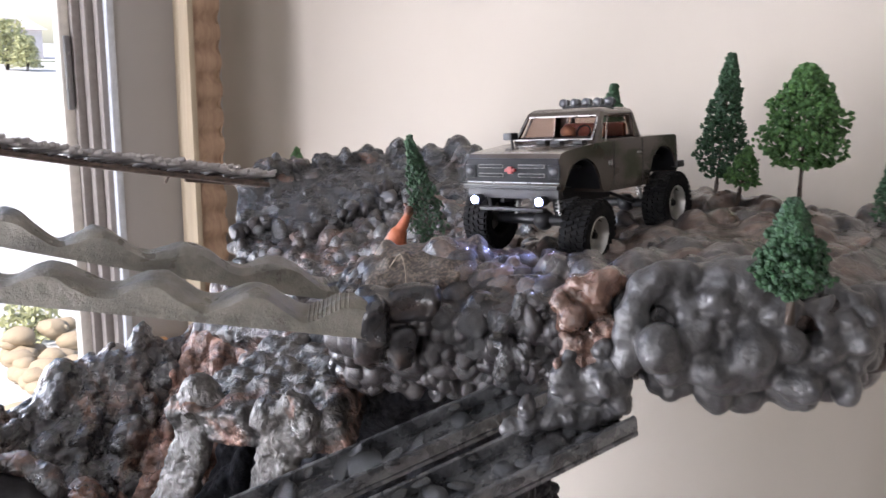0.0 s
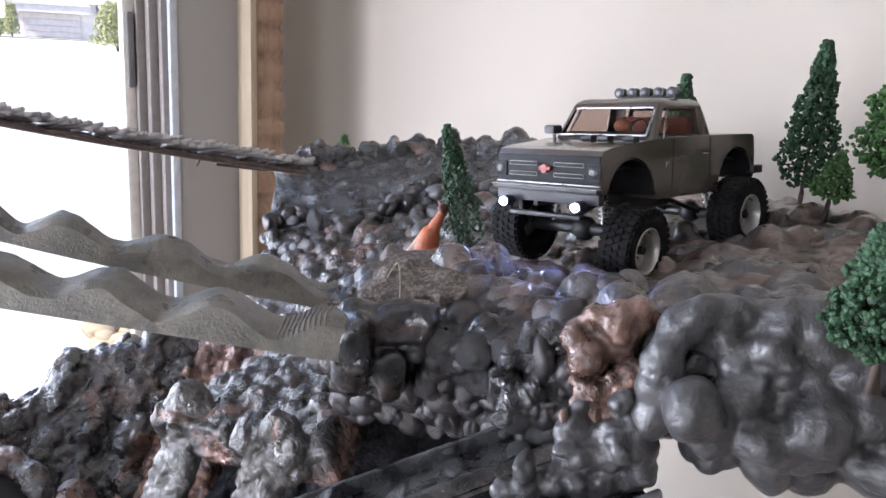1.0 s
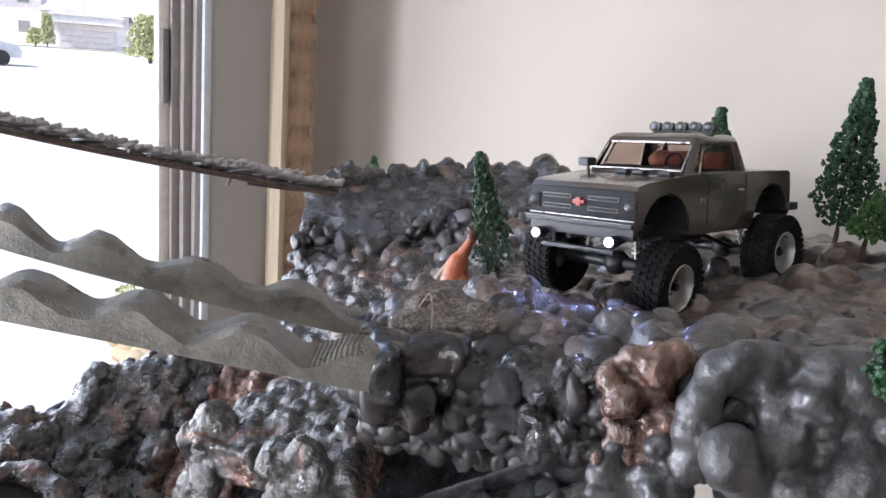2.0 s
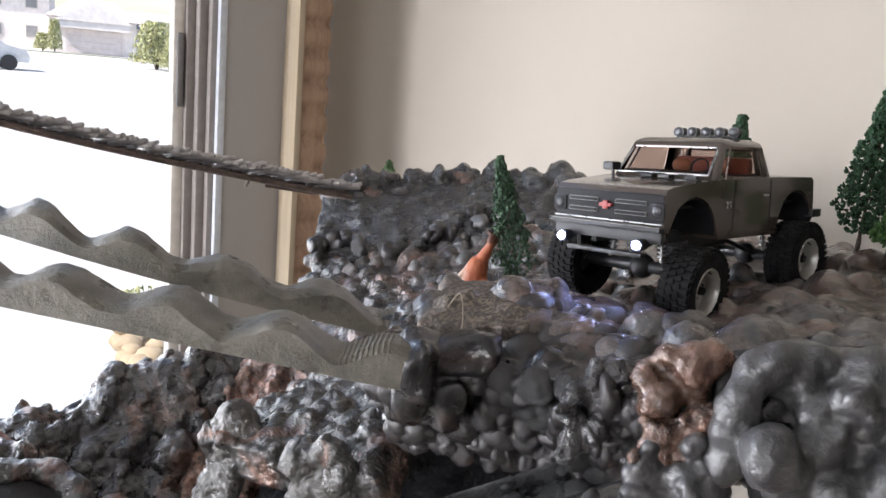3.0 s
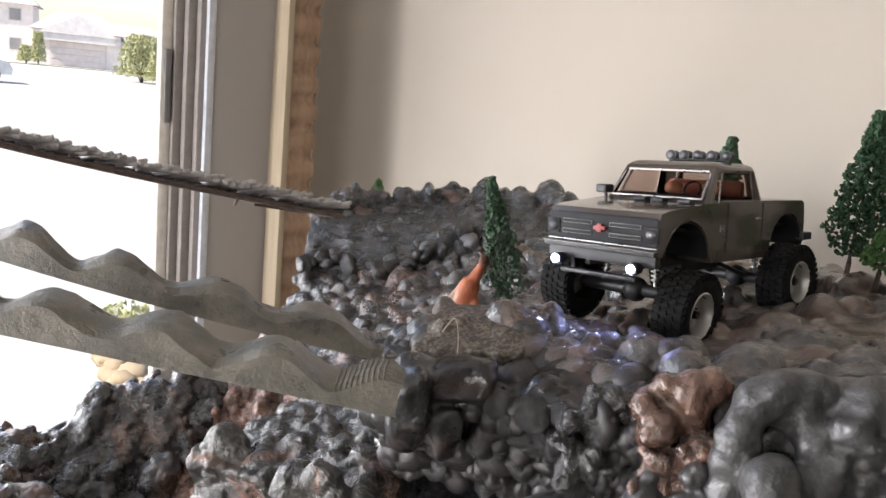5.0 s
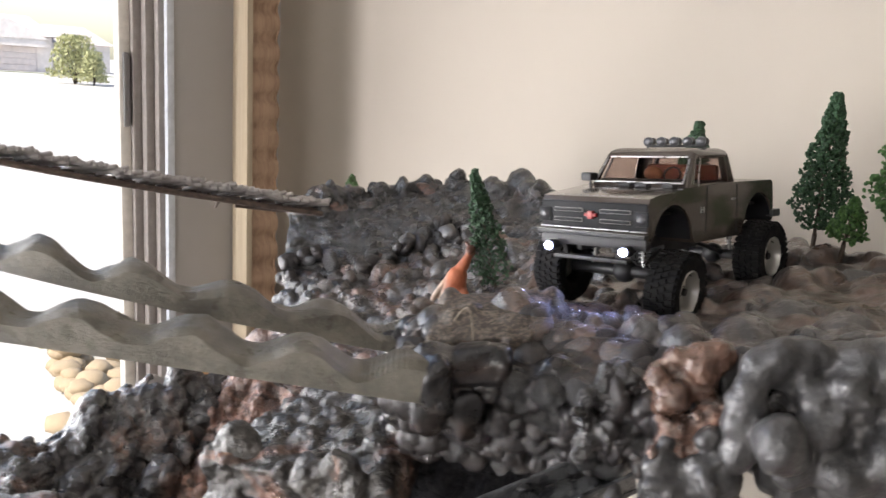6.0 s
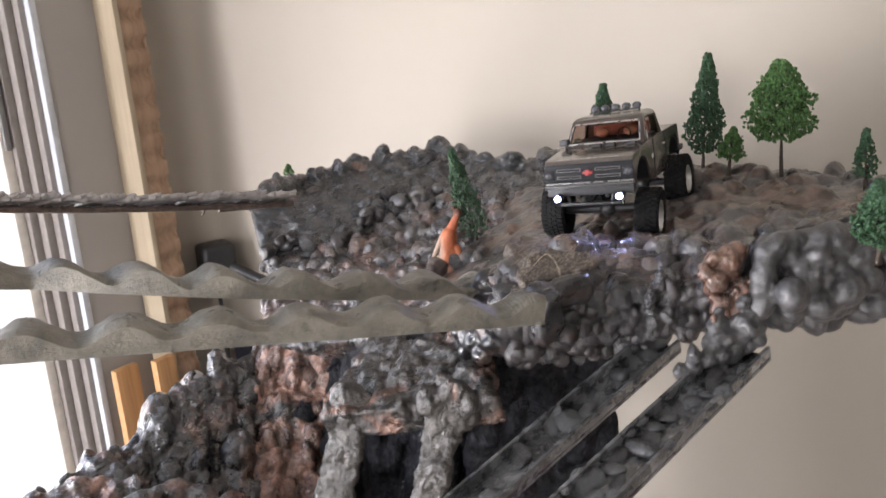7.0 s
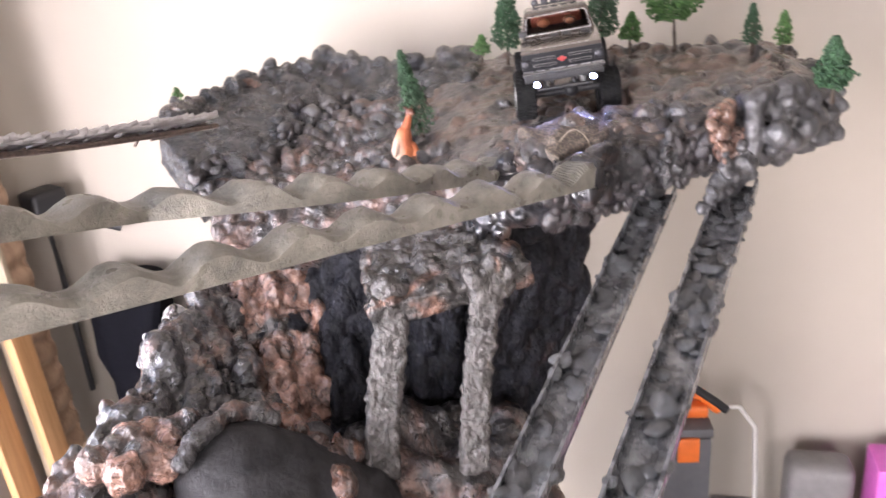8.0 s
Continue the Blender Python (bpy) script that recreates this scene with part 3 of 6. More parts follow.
for i in range(6):
    L.sheet(LOW[i], LOW[i + 1], TOP[i + 1], TOP[i], 0.04, 60, (0.006, 0.010) if i < 3 else (0.005, 0.013), sink=0.9 if i < 3 else 0.25, squash=0.45)
L.sheet((-0.07, 0.62, 1.06), LOW[0], TOP[0], (-0.07, 0.62, 1.125), 0.04, 40, (0.007, 0.012))
L.sheet(LOW[3], (0.12, 0.70, 1.10), (0.34, 0.62, 1.13), LOW[5], 0.03, 90, (0.009, 0.02))
L.lumps([(-0.05, 0.60, 1.13), (-0.045, 0.57, 1.145)], (0.012, 0.015), 0.3)
L.block((-0.019, 0.490, 1.148), (0.015, 0.011, 0.016), (8, 12, 10))
L.block((0.004, 0.492, 1.156), (0.017, 0.011, 0.012), (-6, -8, 4))
L.block((-0.021, 0.478, 1.140), (0.011, 0.012, 0.022), (4, 6, 8))
L.block((-0.004, 0.484, 1.128), (0.009, 0.010, 0.014), (0, -8, 20))
L.block((-0.036, 0.497, 1.150), (0.010, 0.010, 0.011), (0, 20, -12))
L.block((-0.014, 0.496, 1.124), (0.016, 0.011, 0.010), (5, -10, 0))
front = L.fuse("front_face", 0.002, FOAM_PEBBLE, mountain, "face of packed grey foam pebbles", smooth=1)

# the column under the plateau, its cave shade put into the colour
L = Lumps()
L.sheet((-0.07, 0.66, 0.70), (0.072, 0.65, 0.70), (0.078, 0.59, 1.10), (-0.05, 0.60, 1.09), 0.06, 260, (0.008, 0.016), axis=(0.2, 0.1, 1))
L.sheet((0.072, 0.65, 0.70), (0.13, 0.88, 0.70), (0.15, 0.86, 1.13), (0.078, 0.59, 1.10), 0.06, 160, (0.009, 0.018))
L.sheet((-0.17, 0.74, 0.78), (-0.06, 0.67, 0.78), (-0.05, 0.63, 1.075), (-0.12, 0.74, 1.035), 0.06, 160, (0.008, 0.016), axis=(0.1, 0, 1))
L.sheet((-0.52, 0.70, 0.60), (-0.05, 0.72, 0.60), (-0.05, 0.76, 0.98), (-0.36, 0.78, 0.93), 0.05, 60, (0.01, 0.02))
L.fuse("dark_column", 0.0026, FOAM_SHADED, mountain, "cave wall under the plateau, shade put into its near-black colour", smooth=2)

# the canyon slope under the bridges
L = Lumps()
CREST = [(-0.05, 0.63, 1.075), (-0.11, 0.73, 1.04), (-0.18, 0.82, 1.0), (-0.275, 0.845, 1.0), (-0.345, 0.80, 0.985), (-0.415, 0.73, 0.953), (-0.51, 0.66, 0.92)]
FOOT = [(-0.08, 0.66, 0.84), (-0.14, 0.69, 0.85), (-0.22, 0.69, 0.86), (-0.29, 0.68, 0.865), (-0.35, 0.66, 0.865), (-0.42, 0.60, 0.86), (-0.50, 0.52, 0.85)]
L.sheet(FOOT[3], FOOT[2], CREST[2], CREST[3], 0.05, 120, (0.005, 0.012), sink=0.1, axis=(0.15, 0.3, 1.6))
gully_wall = L.fuse("copper_flow", 0.0022, FOAM_GULLY, mountain, "glossy pale copper flow down the canyon", smooth=2, rough=0.0016, grain=90)
L = Lumps()
L.sheet(CREST[3], CREST[1], (-0.11, 0.90, 1.085), (-0.25, 0.945, 1.065), 0.04, 110, (0.007, 0.013))
L.sheet(CREST[1], CREST[0], (-0.03, 0.82, 1.09), (-0.12, 0.90, 1.085), 0.04, 90, (0.007, 0.013))
L.fuse("gully_rim", 0.0023, FOAM_BROWN, mountain, "dark brown pebbled rim of the canyon", smooth=2, rough=0.0014, grain=90)
L = Lumps()
for i in (0, 1):
    L.sheet(FOOT[i + 1], FOOT[i], CREST[i], CREST[i + 1], 0.05, 95, (0.007, 0.015), sink=0.2, axis=(0.2, 0.4, 1))
cave_slope = L.fuse("cave_slope", 0.0024, FOAM_SHADED, mountain, "slope inside the cave, coloured near-black for its shade", smooth=2, rough=0.0012, grain=80)
L = Lumps()
for i in (3, 4, 5):
    L.sheet(FOOT[i + 1], FOOT[i], CREST[i], CREST[i + 1], 0.05, 80, (0.007, 0.018), sink=0.25, axis=(0.2, 0.4, 1))
slope = L.fuse("canyon_slope", 0.0023, FOAM_RIDGE, mountain, "slate grey ridge with copper brown patches", smooth=2, rough=0.0024, grain=110)

# the ledge from which the pillars drop
L = Lumps()
L.sheet((-0.205, 0.60, 1.022), (-0.05, 0.535, 1.05), (-0.045, 0.64, 1.075), (-0.15, 0.71, 1.04), 0.03, 120, (0.006, 0.013), sink=0.6)
L.fuse("ledge", 0.0024, FOAM, mountain, "rough grey ledge", smooth=2, rough=0.002, grain=120)

# mid ground and back cliff
L = Lumps()
L.sheet((-0.25, 0.945, 1.065), (-0.10, 0.86, 1.08), (-0.03, 0.98, 1.12), (-0.16, 1.02, 1.10), 0.04, 120, (0.007, 0.014))
L.sheet((-0.10, 0.80, 1.075), (0.03, 0.80, 1.115), (0.06, 0.94, 1.15), (-0.06, 0.98, 1.12), 0.04, 110, (0.007, 0.014))
L.fuse("gully_floor", 0.0026, FOAM_BROWN, mountain, "brown pebbled gully floor", smooth=2)
L = Lumps()
CLIFF_T = [(-0.275, 1.035, 1.139), (-0.2, 1.085, 1.155), (-0.083, 1.125, 1.175), (0.03, 1.08, 1.172), (0.1, 0.97, 1.172), (0.16, 0.93, 1.177)]
CLIFF_B = [(-0.255, 0.95, 1.07), (-0.15, 0.95, 1.09), (-0.07, 0.99, 1.118), (0.0, 0.96, 1.125), (0.06, 0.90, 1.14), (0.12, 0.88, 1.16)]
for i in range(5):
    L.sheet(CLIFF_B[i], CLIFF_B[i + 1], CLIFF_T[i + 1], CLIFF_T[i], 0.06, (26, 60, 110, 150, 150)[i], (0.005, 0.011), sink=(0.9, 0.8, 0.65, 0.5, 0.5)[i], axis=(1, 0.5, 0.45))
    a, b = Vector(CLIFF_T[i]), Vector(CLIFF_T[i + 1])
    L.lumps([tuple(a.lerp(b, rng.random()) + Vector((0, 0.008, -0.002)) + Vector(rng.normal(size=3).tolist()) * 0.006) for _ in range(16)], (0.009, 0.016), 0.5)
CLIFF_T_V = [Vector(p) for p in CLIFF_T]
cliff = L.fuse("back_cliff", 0.0022, FOAM_SCARP, mountain, "slate grey layered cliff", smooth=1, rough=0.002)

# the foot of the mountain
L = Lumps()
L.sheet((-0.72, 0.40, 0.80), (-0.06, 0.46, 0.78), (0.0, 0.66, 0.83), (-0.54, 0.68, 0.87), 0.05, 240, (0.012, 0.03), sink=0.4)
L.sheet((-0.80, 0.42, 0.82), (-0.42, 0.50, 0.85), (-0.47, 0.64, 0.925), (-0.74, 0.56, 0.885), 0.05, 110, (0.012, 0.028), sink=0.4, axis=(1, 0.4, 0.3))
skirt = L.fuse("foot", 0.0034, FOAM_BROWN, mountain, "spreading brown foot of the mountain", smooth=3)
L = Lumps()
L.lumps([(-0.360 + 0.003 * i, 0.605, 0.892 - 0.002 * i) for i in range(4)], (0.059, 0.061), 0.03)
L.lumps([(-0.352 + 0.002 * i, 0.598, 0.868 - 0.005 * i) for i in range(5)], (0.069, 0.072), 0.04)
L.lumps([(-0.325, 0.592, 0.868), (-0.295, 0.585, 0.842), (-0.265, 0.58, 0.815)], (0.062, 0.066), 0.04)
L.fuse("dome", 0.003, FOAM_DOME, mountain, "smooth dark grey dome at the foot", smooth=40, rough=0.002, grain=22)
L = Lumps()
L.sheet((-0.66, 0.46, 0.30), (-0.10, 0.52, 0.30), (-0.06, 0.49, 0.76), (-0.70, 0.42, 0.78), 0.12, 60, (0.02, 0.03))
L.sheet((-0.10, 0.52, 0.30), (0.06, 0.84, 0.30), (0.08, 0.84, 0.76), (-0.04, 0.52, 0.76), 0.12, 60, (0.02, 0.03))
L.fuse("plinth", 0.006, FOAM_CLIFF, mountain, "dark lower body of the mountain", smooth=3)


def smooth_path(points, n=8):
    """Points along a smooth line through the given ones."""
    pts = [Vector(p) for p in points]
    path = []
    for i in range(len(pts) - 1):
        p0, p1, p2, p3 = pts[max(i - 1, 0)], pts[i], pts[i + 1], pts[min(i + 2, len(pts) - 1)]
        for j in range(n):
            t = j / n
            path.append(0.5 * (2 * p1 + (p2 - p0) * t + (2 * p0 - 5 * p1 + 4 * p2 - p3) * t * t + (3 * p1 - p0 - 3 * p2 + p3) * t ** 3))
    return path


def coil(L, points, r):
    """Adds a thick, uneven sausage of squeezed-out foam."""
    for i, p in enumerate(smooth_path(points)):
        k = r * (1 + 0.34 * noise.noise(p * 75))
        L.lumps([tuple(p)], (k * 0.85, k * 1.15), 0.28)


L = Lumps()
coil(L, [(0.125, 0.419, 1.150), (0.1245, 0.419, 1.163), (0.127, 0.421, 1.178), (0.133, 0.425, 1.191), (0.145, 0.428, 1.197), (0.160, 0.43, 1.198), (0.178, 0.432, 1.197)], 0.0078)
L.lumps([(0.136, 0.400, 1.166), (0.138, 0.401, 1.1635)], (0.0122, 0.013), 0.08)
L.lumps([(rng.uniform(0.146, 0.20), rng.uniform(0.409, 0.422), rng.uniform(1.148, 1.162)) for _ in range(30)], (0.007, 0.0115), 0.35)
L.lumps([(0.156, 0.421, 1.177), (0.165, 0.420, 1.168), (0.152, 0.427, 1.183), (0.158, 0.416, 1.166)], (0.0095, 0.0105), 0.15)
L.lumps([(0.186, 0.407, 1.163)], (0.0125, 0.0135), 0.1)
L.lumps([(0.172, 0.424, 1.198), (0.184, 0.423, 1.197), (0.191, 0.422, 1.189), (0.200, 0.425, 1.196), (0.214, 0.43, 1.192), (0.232, 0.435, 1.188), (0.25, 0.44, 1.184)], (0.0095, 0.0125), 0.2)
L.lumps([(0.205, 0.408, 1.168), (0.225, 0.412, 1.165), (0.243, 0.42, 1.168)], (0.011, 0.0135), 0.25)
L.lumps([(rng.uniform(0.133, 0.18), rng.uniform(0.430, 0.438), rng.uniform(1.156, 1.190)) for _ in range(60)], (0.007, 0.012), 0.3)
L.lumps([(rng.uniform(0.160, 0.195), rng.uniform(0.411, 0.424), rng.uniform(1.168, 1.191)) for _ in range(60)], (0.003, 0.006), 0.4)
L.lumps([(rng.uniform(0.172, 0.25), rng.uniform(0.41, 0.43), rng.uniform(1.142, 1.152)) for _ in range(20)], (0.006, 0.010), 0.3)
L.lumps([(rng.uniform(0.135, 0.27), 0.442 + rng.uniform(-0.006, 0.012), rng.uniform(1.156, 1.192)) for _ in range(80)], (0.007, 0.013), 0.35)
L.lumps([(rng.uniform(0.19, 0.248), rng.uniform(0.408, 0.43), rng.uniform(1.146, 1.190)) for _ in range(80)], (0.0035, 0.008), 0.45)
L.lumps([(rng.uniform(0.14, 0.245), rng.uniform(0.428, 0.452), rng.uniform(1.130, 1.146)) for _ in range(46)], (0.008, 0.0125), 0.3)
L.fuse("foam_coil", 0.0017, FOAM_COIL, mountain, "smooth grey squeezed foam coil hanging over the lip", smooth=3, rough=0.0016, grain=60)


def boulder(name, lumps, fill, radius, material, label):
    """A knobbly boulder: a few chosen lumps with small ones between them."""
    L = Lumps()
    for x, y, z, r in lumps:
        L.lumps([(x, y, z)], (r, r), 0.2)
    c = np.array([l[:3] for l in lumps])
    L.lumps([tuple(c[rng.integers(len(c))] + rng.normal(size=3) * 0.006) for _ in range(fill)], radius, 0.4)
    return L.fuse(name, 0.0015, material, mountain, label, smooth=2, rough=0.0018, grain=120)


boulder("copper_boulder", [(0.0965, 0.433, 1.1685, 0.0105), (0.0905, 0.438, 1.177, 0.0082), (0.098, 0.442, 1.185, 0.0085), (0.109, 0.441, 1.184, 0.0108), (0.117, 0.443, 1.188, 0.0085), (0.104, 0.444, 1.177, 0.0112), (0.110, 0.44, 1.174, 0.0085)], 1, (0.003, 0.004), FOAM_COPPER, "pitted copper orange foam boulder")
boulder("brown_lump", [(0.098, 0.430, 1.156, 0.0075), (0.108, 0.430, 1.157, 0.0075), (0.114, 0.430, 1.166, 0.007), (0.100, 0.429, 1.145, 0.0078), (0.112, 0.428, 1.147, 0.0075), (0.104, 0.428, 1.135, 0.008), (0.114, 0.428, 1.137, 0.0075), (0.107, 0.436, 1.150, 0.012)], 34, (0.0025, 0.0046), FOAM_GULLY, "pitted pale brown foam lump")
boulder("grey_lump", [(0.078, 0.472, 1.165, 0.007), (0.069, 0.470, 1.158, 0.0075), (0.075, 0.468, 1.150, 0.008), (0.081, 0.468, 1.148, 0.007), (0.073, 0.466, 1.136, 0.0075), (0.062, 0.469, 1.139, 0.0065), (0.062, 0.467, 1.129, 0.007)], 44, (0.0022, 0.0045), FOAM_CLIFF, "crumbly grey foam lump")
boulder("ramp_head_lump", [(0.066, 0.424, 1.106, 0.007), (0.076, 0.424, 1.110, 0.0075), (0.087, 0.424, 1.114, 0.008), (0.098, 0.424, 1.116, 0.008), (0.108, 0.424, 1.117, 0.0085), (0.118, 0.426, 1.121, 0.009), (0.104, 0.428, 1.128, 0.009), (0.114, 0.424, 1.136, 0.009), (0.094, 0.43, 1.124, 0.009), (0.121, 0.418, 1.138, 0.008), (0.123, 0.420, 1.128, 0.008), (0.103, 0.418, 1.134, 0.006), (0.110, 0.417, 1.141, 0.006), (0.118, 0.417, 1.147, 0.0062), (0.090, 0.422, 1.139, 0.0065), (0.094, 0.422, 1.142, 0.0065)], 26, (0.004, 0.007), FOAM_COIL, "smooth grey foam over the ramp's head")
boulder("copper_mound", [(-0.455, 0.64, 0.944, 0.02), (-0.437, 0.645, 0.946, 0.022), (-0.419, 0.648, 0.944, 0.02), (-0.435, 0.619, 0.942, 0.02), (-0.407, 0.638, 0.94, 0.02), (-0.42, 0.608, 0.937, 0.018), (-0.389, 0.643, 0.942, 0.018), (-0.454, 0.604, 0.945, 0.022), (-0.474, 0.63, 0.947, 0.02)], 70, (0.006, 0.012), FOAM_GULLY, "pinkish copper foam mound at the dome's side")
boulder("rust_mound", [(-0.294, 0.621, 0.904, 0.018), (-0.281, 0.603, 0.893, 0.02), (-0.271, 0.583, 0.88, 0.02), (-0.278, 0.555, 0.875, 0.02), (-0.299, 0.578, 0.888, 0.016), (-0.297, 0.64, 0.912, 0.018), (-0.249, 0.589, 0.881, 0.018)], 60, (0.005, 0.011), FOAM_RUST, "dark rust brown foam beside the dome")
L = Lumps()
coil(L, [(-0.409, 0.587, 0.944), (-0.391, 0.602, 0.952), (-0.371, 0.613, 0.955), (-0.348, 0.625, 0.953), (-0.329, 0.626, 0.944), (-0.311, 0.618, 0.929)], 0.011)
L.fuse("foam_roll", 0.002, FOAM_BROWN, mountain, "brown foam roll along the dome's edge", smooth=4, rough=0.0015, grain=70)

# single pebbles that stand out on the nearest slopes
pebble_meshes = {}


def pebble_mesh(material, i):
    if (material.name, i) not in pebble_meshes:
        t = bmesh.new()
        bmesh.ops.create_icosphere(t, subdivisions=3, radius=1)
        s = Vector((random.Random(i).uniform(0.8, 1.25), random.Random(i + 50).uniform(0.75, 1.1), random.Random(i + 90).uniform(0.6, 0.9)))
        for v in t.verts:
            k = 1 + 0.22 * noise.noise(v.co * 1.3 + Vector((i * 5.3, 0, 0))) + 0.07 * noise.noise(v.co * 3.5 + Vector((0, i * 3.7, 0)))
            v.co = Vector((v.co.x * s.x, v.co.y * s.y, v.co.z * s.z)) * k
        me = bpy.data.meshes.new("pebble")
        t.to_mesh(me)
        t.free()
        me.materials.append(material)
        me.shade_smooth()
        pebble_meshes[material.name, i] = me
    return pebble_meshes[material.name, i]


TRUCK_POSE = pose(0.131, 0.693, 1.156, 5.9, -0.5, 232.3)
AX_F, AX_R, R_T, W_T = 0.0665, -0.0665, 0.0275, 0.021
HUBS = [(AX_F, 0.0455, 0.0165), (AX_F, -0.0455, 0.0272), (AX_R, 0.0455, 0.0272), (AX_R, -0.0455, 0.0272)]
WHEELS = [TRUCK_POSE @ Vector((x, y, 0)) for x, y, _ in HUBS]


def press_wheels(ob):
    """Dents the soft foam where the truck's tyres rest on it."""
    back, n = TRUCK_POSE.inverted(), len(ob.data.vertices)
    co = np.empty(n * 3, np.float32)
    ob.data.vertices.foreach_get("co", co)
    m = np.array(back)
    p = co.reshape(-1, 3) @ m[:3, :3].T + m[:3, 3]
    for x, y, z in HUBS:
        d = np.maximum(np.hypot(p[:, 0] - x, 0.35 * (p[:, 1] - y)) - 0.002, 0)
        inside = (d < R_T) & (np.abs(p[:, 1] - y) < 0.022) & (p[:, 2] < z + 0.03)
        low = z - np.sqrt(np.maximum(R_T ** 2 - d ** 2, 0)) + 0.0008
        p[:, 2] = np.where(inside & (p[:, 2] > low), low, p[:, 2])
    m = np.array(TRUCK_POSE)
    ob.data.vertices.foreach_set("co", (p @ m[:3, :3].T + m[:3, 3]).astype(np.float32).ravel())
    ob.data.update()


for piece in (plateau, mud, front):
    press_wheels(piece)


def pebbles(parent, a, b, c, d, count, radius, materials, seed, lift=0.0):
    """Single pebbles strewn over a four-cornered face."""
    r = random.Random(seed)
    a, b, c, d = (Vector(p) for p in (a, b, c, d))
    n = (b - a + c - d).cross(d - a + c - b).normalized()
    for i in range(count):
        s, t = r.random(), r.random()
        p = a * (1 - s) * (1 - t) + b * s * (1 - t) + c * s * t + d * (1 - s) * t + n * lift
        k = radius[0] + (radius[1] - radius[0]) * r.random() ** 1.6
        if any((p - w).xy.length < 0.032 for w in WHEELS):
            continue
        ob = new("pebble", pebble_mesh(r.choice(materials), r.randrange(8)))
        ob.parent = parent
        ob.matrix_basis = Matrix.Translation(p) @ Euler((r.uniform(0, 6), r.uniform(0, 6), r.uniform(0, 6))).to_matrix().to_4x4() @ Matrix.Diagonal((k, k, k, 1))


for i in range(3):
    pebbles(front, LOW[i], LOW[i + 1], TOP[i + 1], TOP[i], 75, (0.006, 0.0118), [FOAM_PEBBLE, FOAM_PEBBLE, FOAM_PEBBLE, FOAM_CLIFF], 20 + i, 0.004)
    pebbles(plateau, inset(TOP[i]), inset(TOP[i + 1]), RIDGE[i + 1], RIDGE[i], 20, (0.007, 0.016), [FOAM_PEBBLE, FOAM_DIRT, FOAM_PEBBLE], 30 + i, 0.001)
    pebbles(plateau, RIDGE[i], RIDGE[i + 1], BACK[i + 1], BACK[i], 14, (0.008, 0.017), [FOAM_STONE, FOAM_DIRT, FOAM_STONE], 35 + i, -0.003)
for i in range(3, 6):
    pebbles(mud, RIDGE[i], RIDGE[i + 1], BACK[i + 1], BACK[i], 5, (0.008, 0.016), [FOAM_STONE, FOAM_MUD], 30 + i, -0.005)
for i in range(6):
    home, paints = ((cave_slope, [FOAM_SHADED, FOAM_PEBBLE]), (cave_slope, [FOAM_SHADED, FOAM_CLIFF]), (gully_wall, [FOAM_GULLY, FOAM_BROWN, FOAM_GULLY]), (slope, [FOAM_RIDGE, FOAM_BROWN]), (slope, [FOAM_RIDGE, FOAM_CLIFF]), (slope, [FOAM_RIDGE, FOAM_BROWN]))[i]
    pebbles(home, FOOT[i + 1], FOOT[i], CREST[i], CREST[i + 1], 22, (0.005, 0.012), paints, 40 + i)
for i in range(5):
    a, b = Vector(CLIFF_T[i]), Vector(CLIFF_T[i + 1])
    lip = Vector((0.006, -0.016, -0.016))
    pebbles(cliff, a + lip, b + lip, b, a, 11, (0.008, 0.016), [FOAM_BROWN, FOAM_STONE, FOAM_GULLY, FOAM_CLIFF], 50 + i, -0.003)
    a, b = Vector(CLIFF_B[i]), Vector(CLIFF_B[i + 1])
    if i < 3:
        pebbles(cliff, a, b, b.lerp(CLIFF_T_V[i + 1], 0.32), a.lerp(CLIFF_T_V[i], 0.32), 15, (0.008, 0.0135), [FOAM_PEBBLE, FOAM_PEBBLE, FOAM_STONE, FOAM_CLIFF], 60 + i, 0.004)

gully = bpy.data.objects["gully_floor"]
pebbles(gully, (-0.25, 0.945, 1.065), (-0.10, 0.86, 1.08), (-0.03, 0.98, 1.12), (-0.16, 1.02, 1.10), 34, (0.007, 0.014), [FOAM_BROWN, FOAM_STONE, FOAM_DIRT], 71)
pebbles(gully, (-0.10, 0.80, 1.075), (0.03, 0.80, 1.115), (0.06, 0.94, 1.15), (-0.06, 0.98, 1.12), 34, (0.007, 0.014), [FOAM_BROWN, FOAM_STONE, FOAM_DIRT], 72)

pebbles(plateau, (-0.072, 0.742, 1.106), (-0.005, 0.742, 1.116), (-0.005, 0.758, 1.118), (-0.072, 0.758, 1.108), 9, (0.010, 0.013), [FOAM_STONE, FOAM_DIRT, FOAM_CLIFF], 75)

# ---- pillars under the ledge ----


def pillar(top, bottom, w, seed):
    """A flat board coated with rough foam, dropping from the ledge."""
    L = Lumps()
    a, b = Vector(top), Vector(bottom)
    n = 46
    side = Vector((0.94, -0.34, 0))
    for i in range(n):
        t = i / (n - 1)
        p = a.lerp(b, t) + side * 0.0025 * math.sin(5 * t + seed) + Vector((0, 0, 0))
        for s in (-0.5, -0.17, 0.17, 0.5):
            L.lumps([tuple(p + side * s * w)], (w * 0.30, w * 0.42), 0.25)
    L.lumps([tuple(a + side * rng.uniform(-1, 1) * w + Vector((0, 0, rng.uniform(-0.02, 0.012)))) for _ in range(18)], (0.008, 0.015))
    ob = L.fuse("foam_pillar", 0.0022, FOAM_COAT, None, smooth=4, rough=0.0022, grain=130)
    return tagged(ob, "rough grey foam-coated pillar under the ledge", "pillar", "pillars under the ledge")


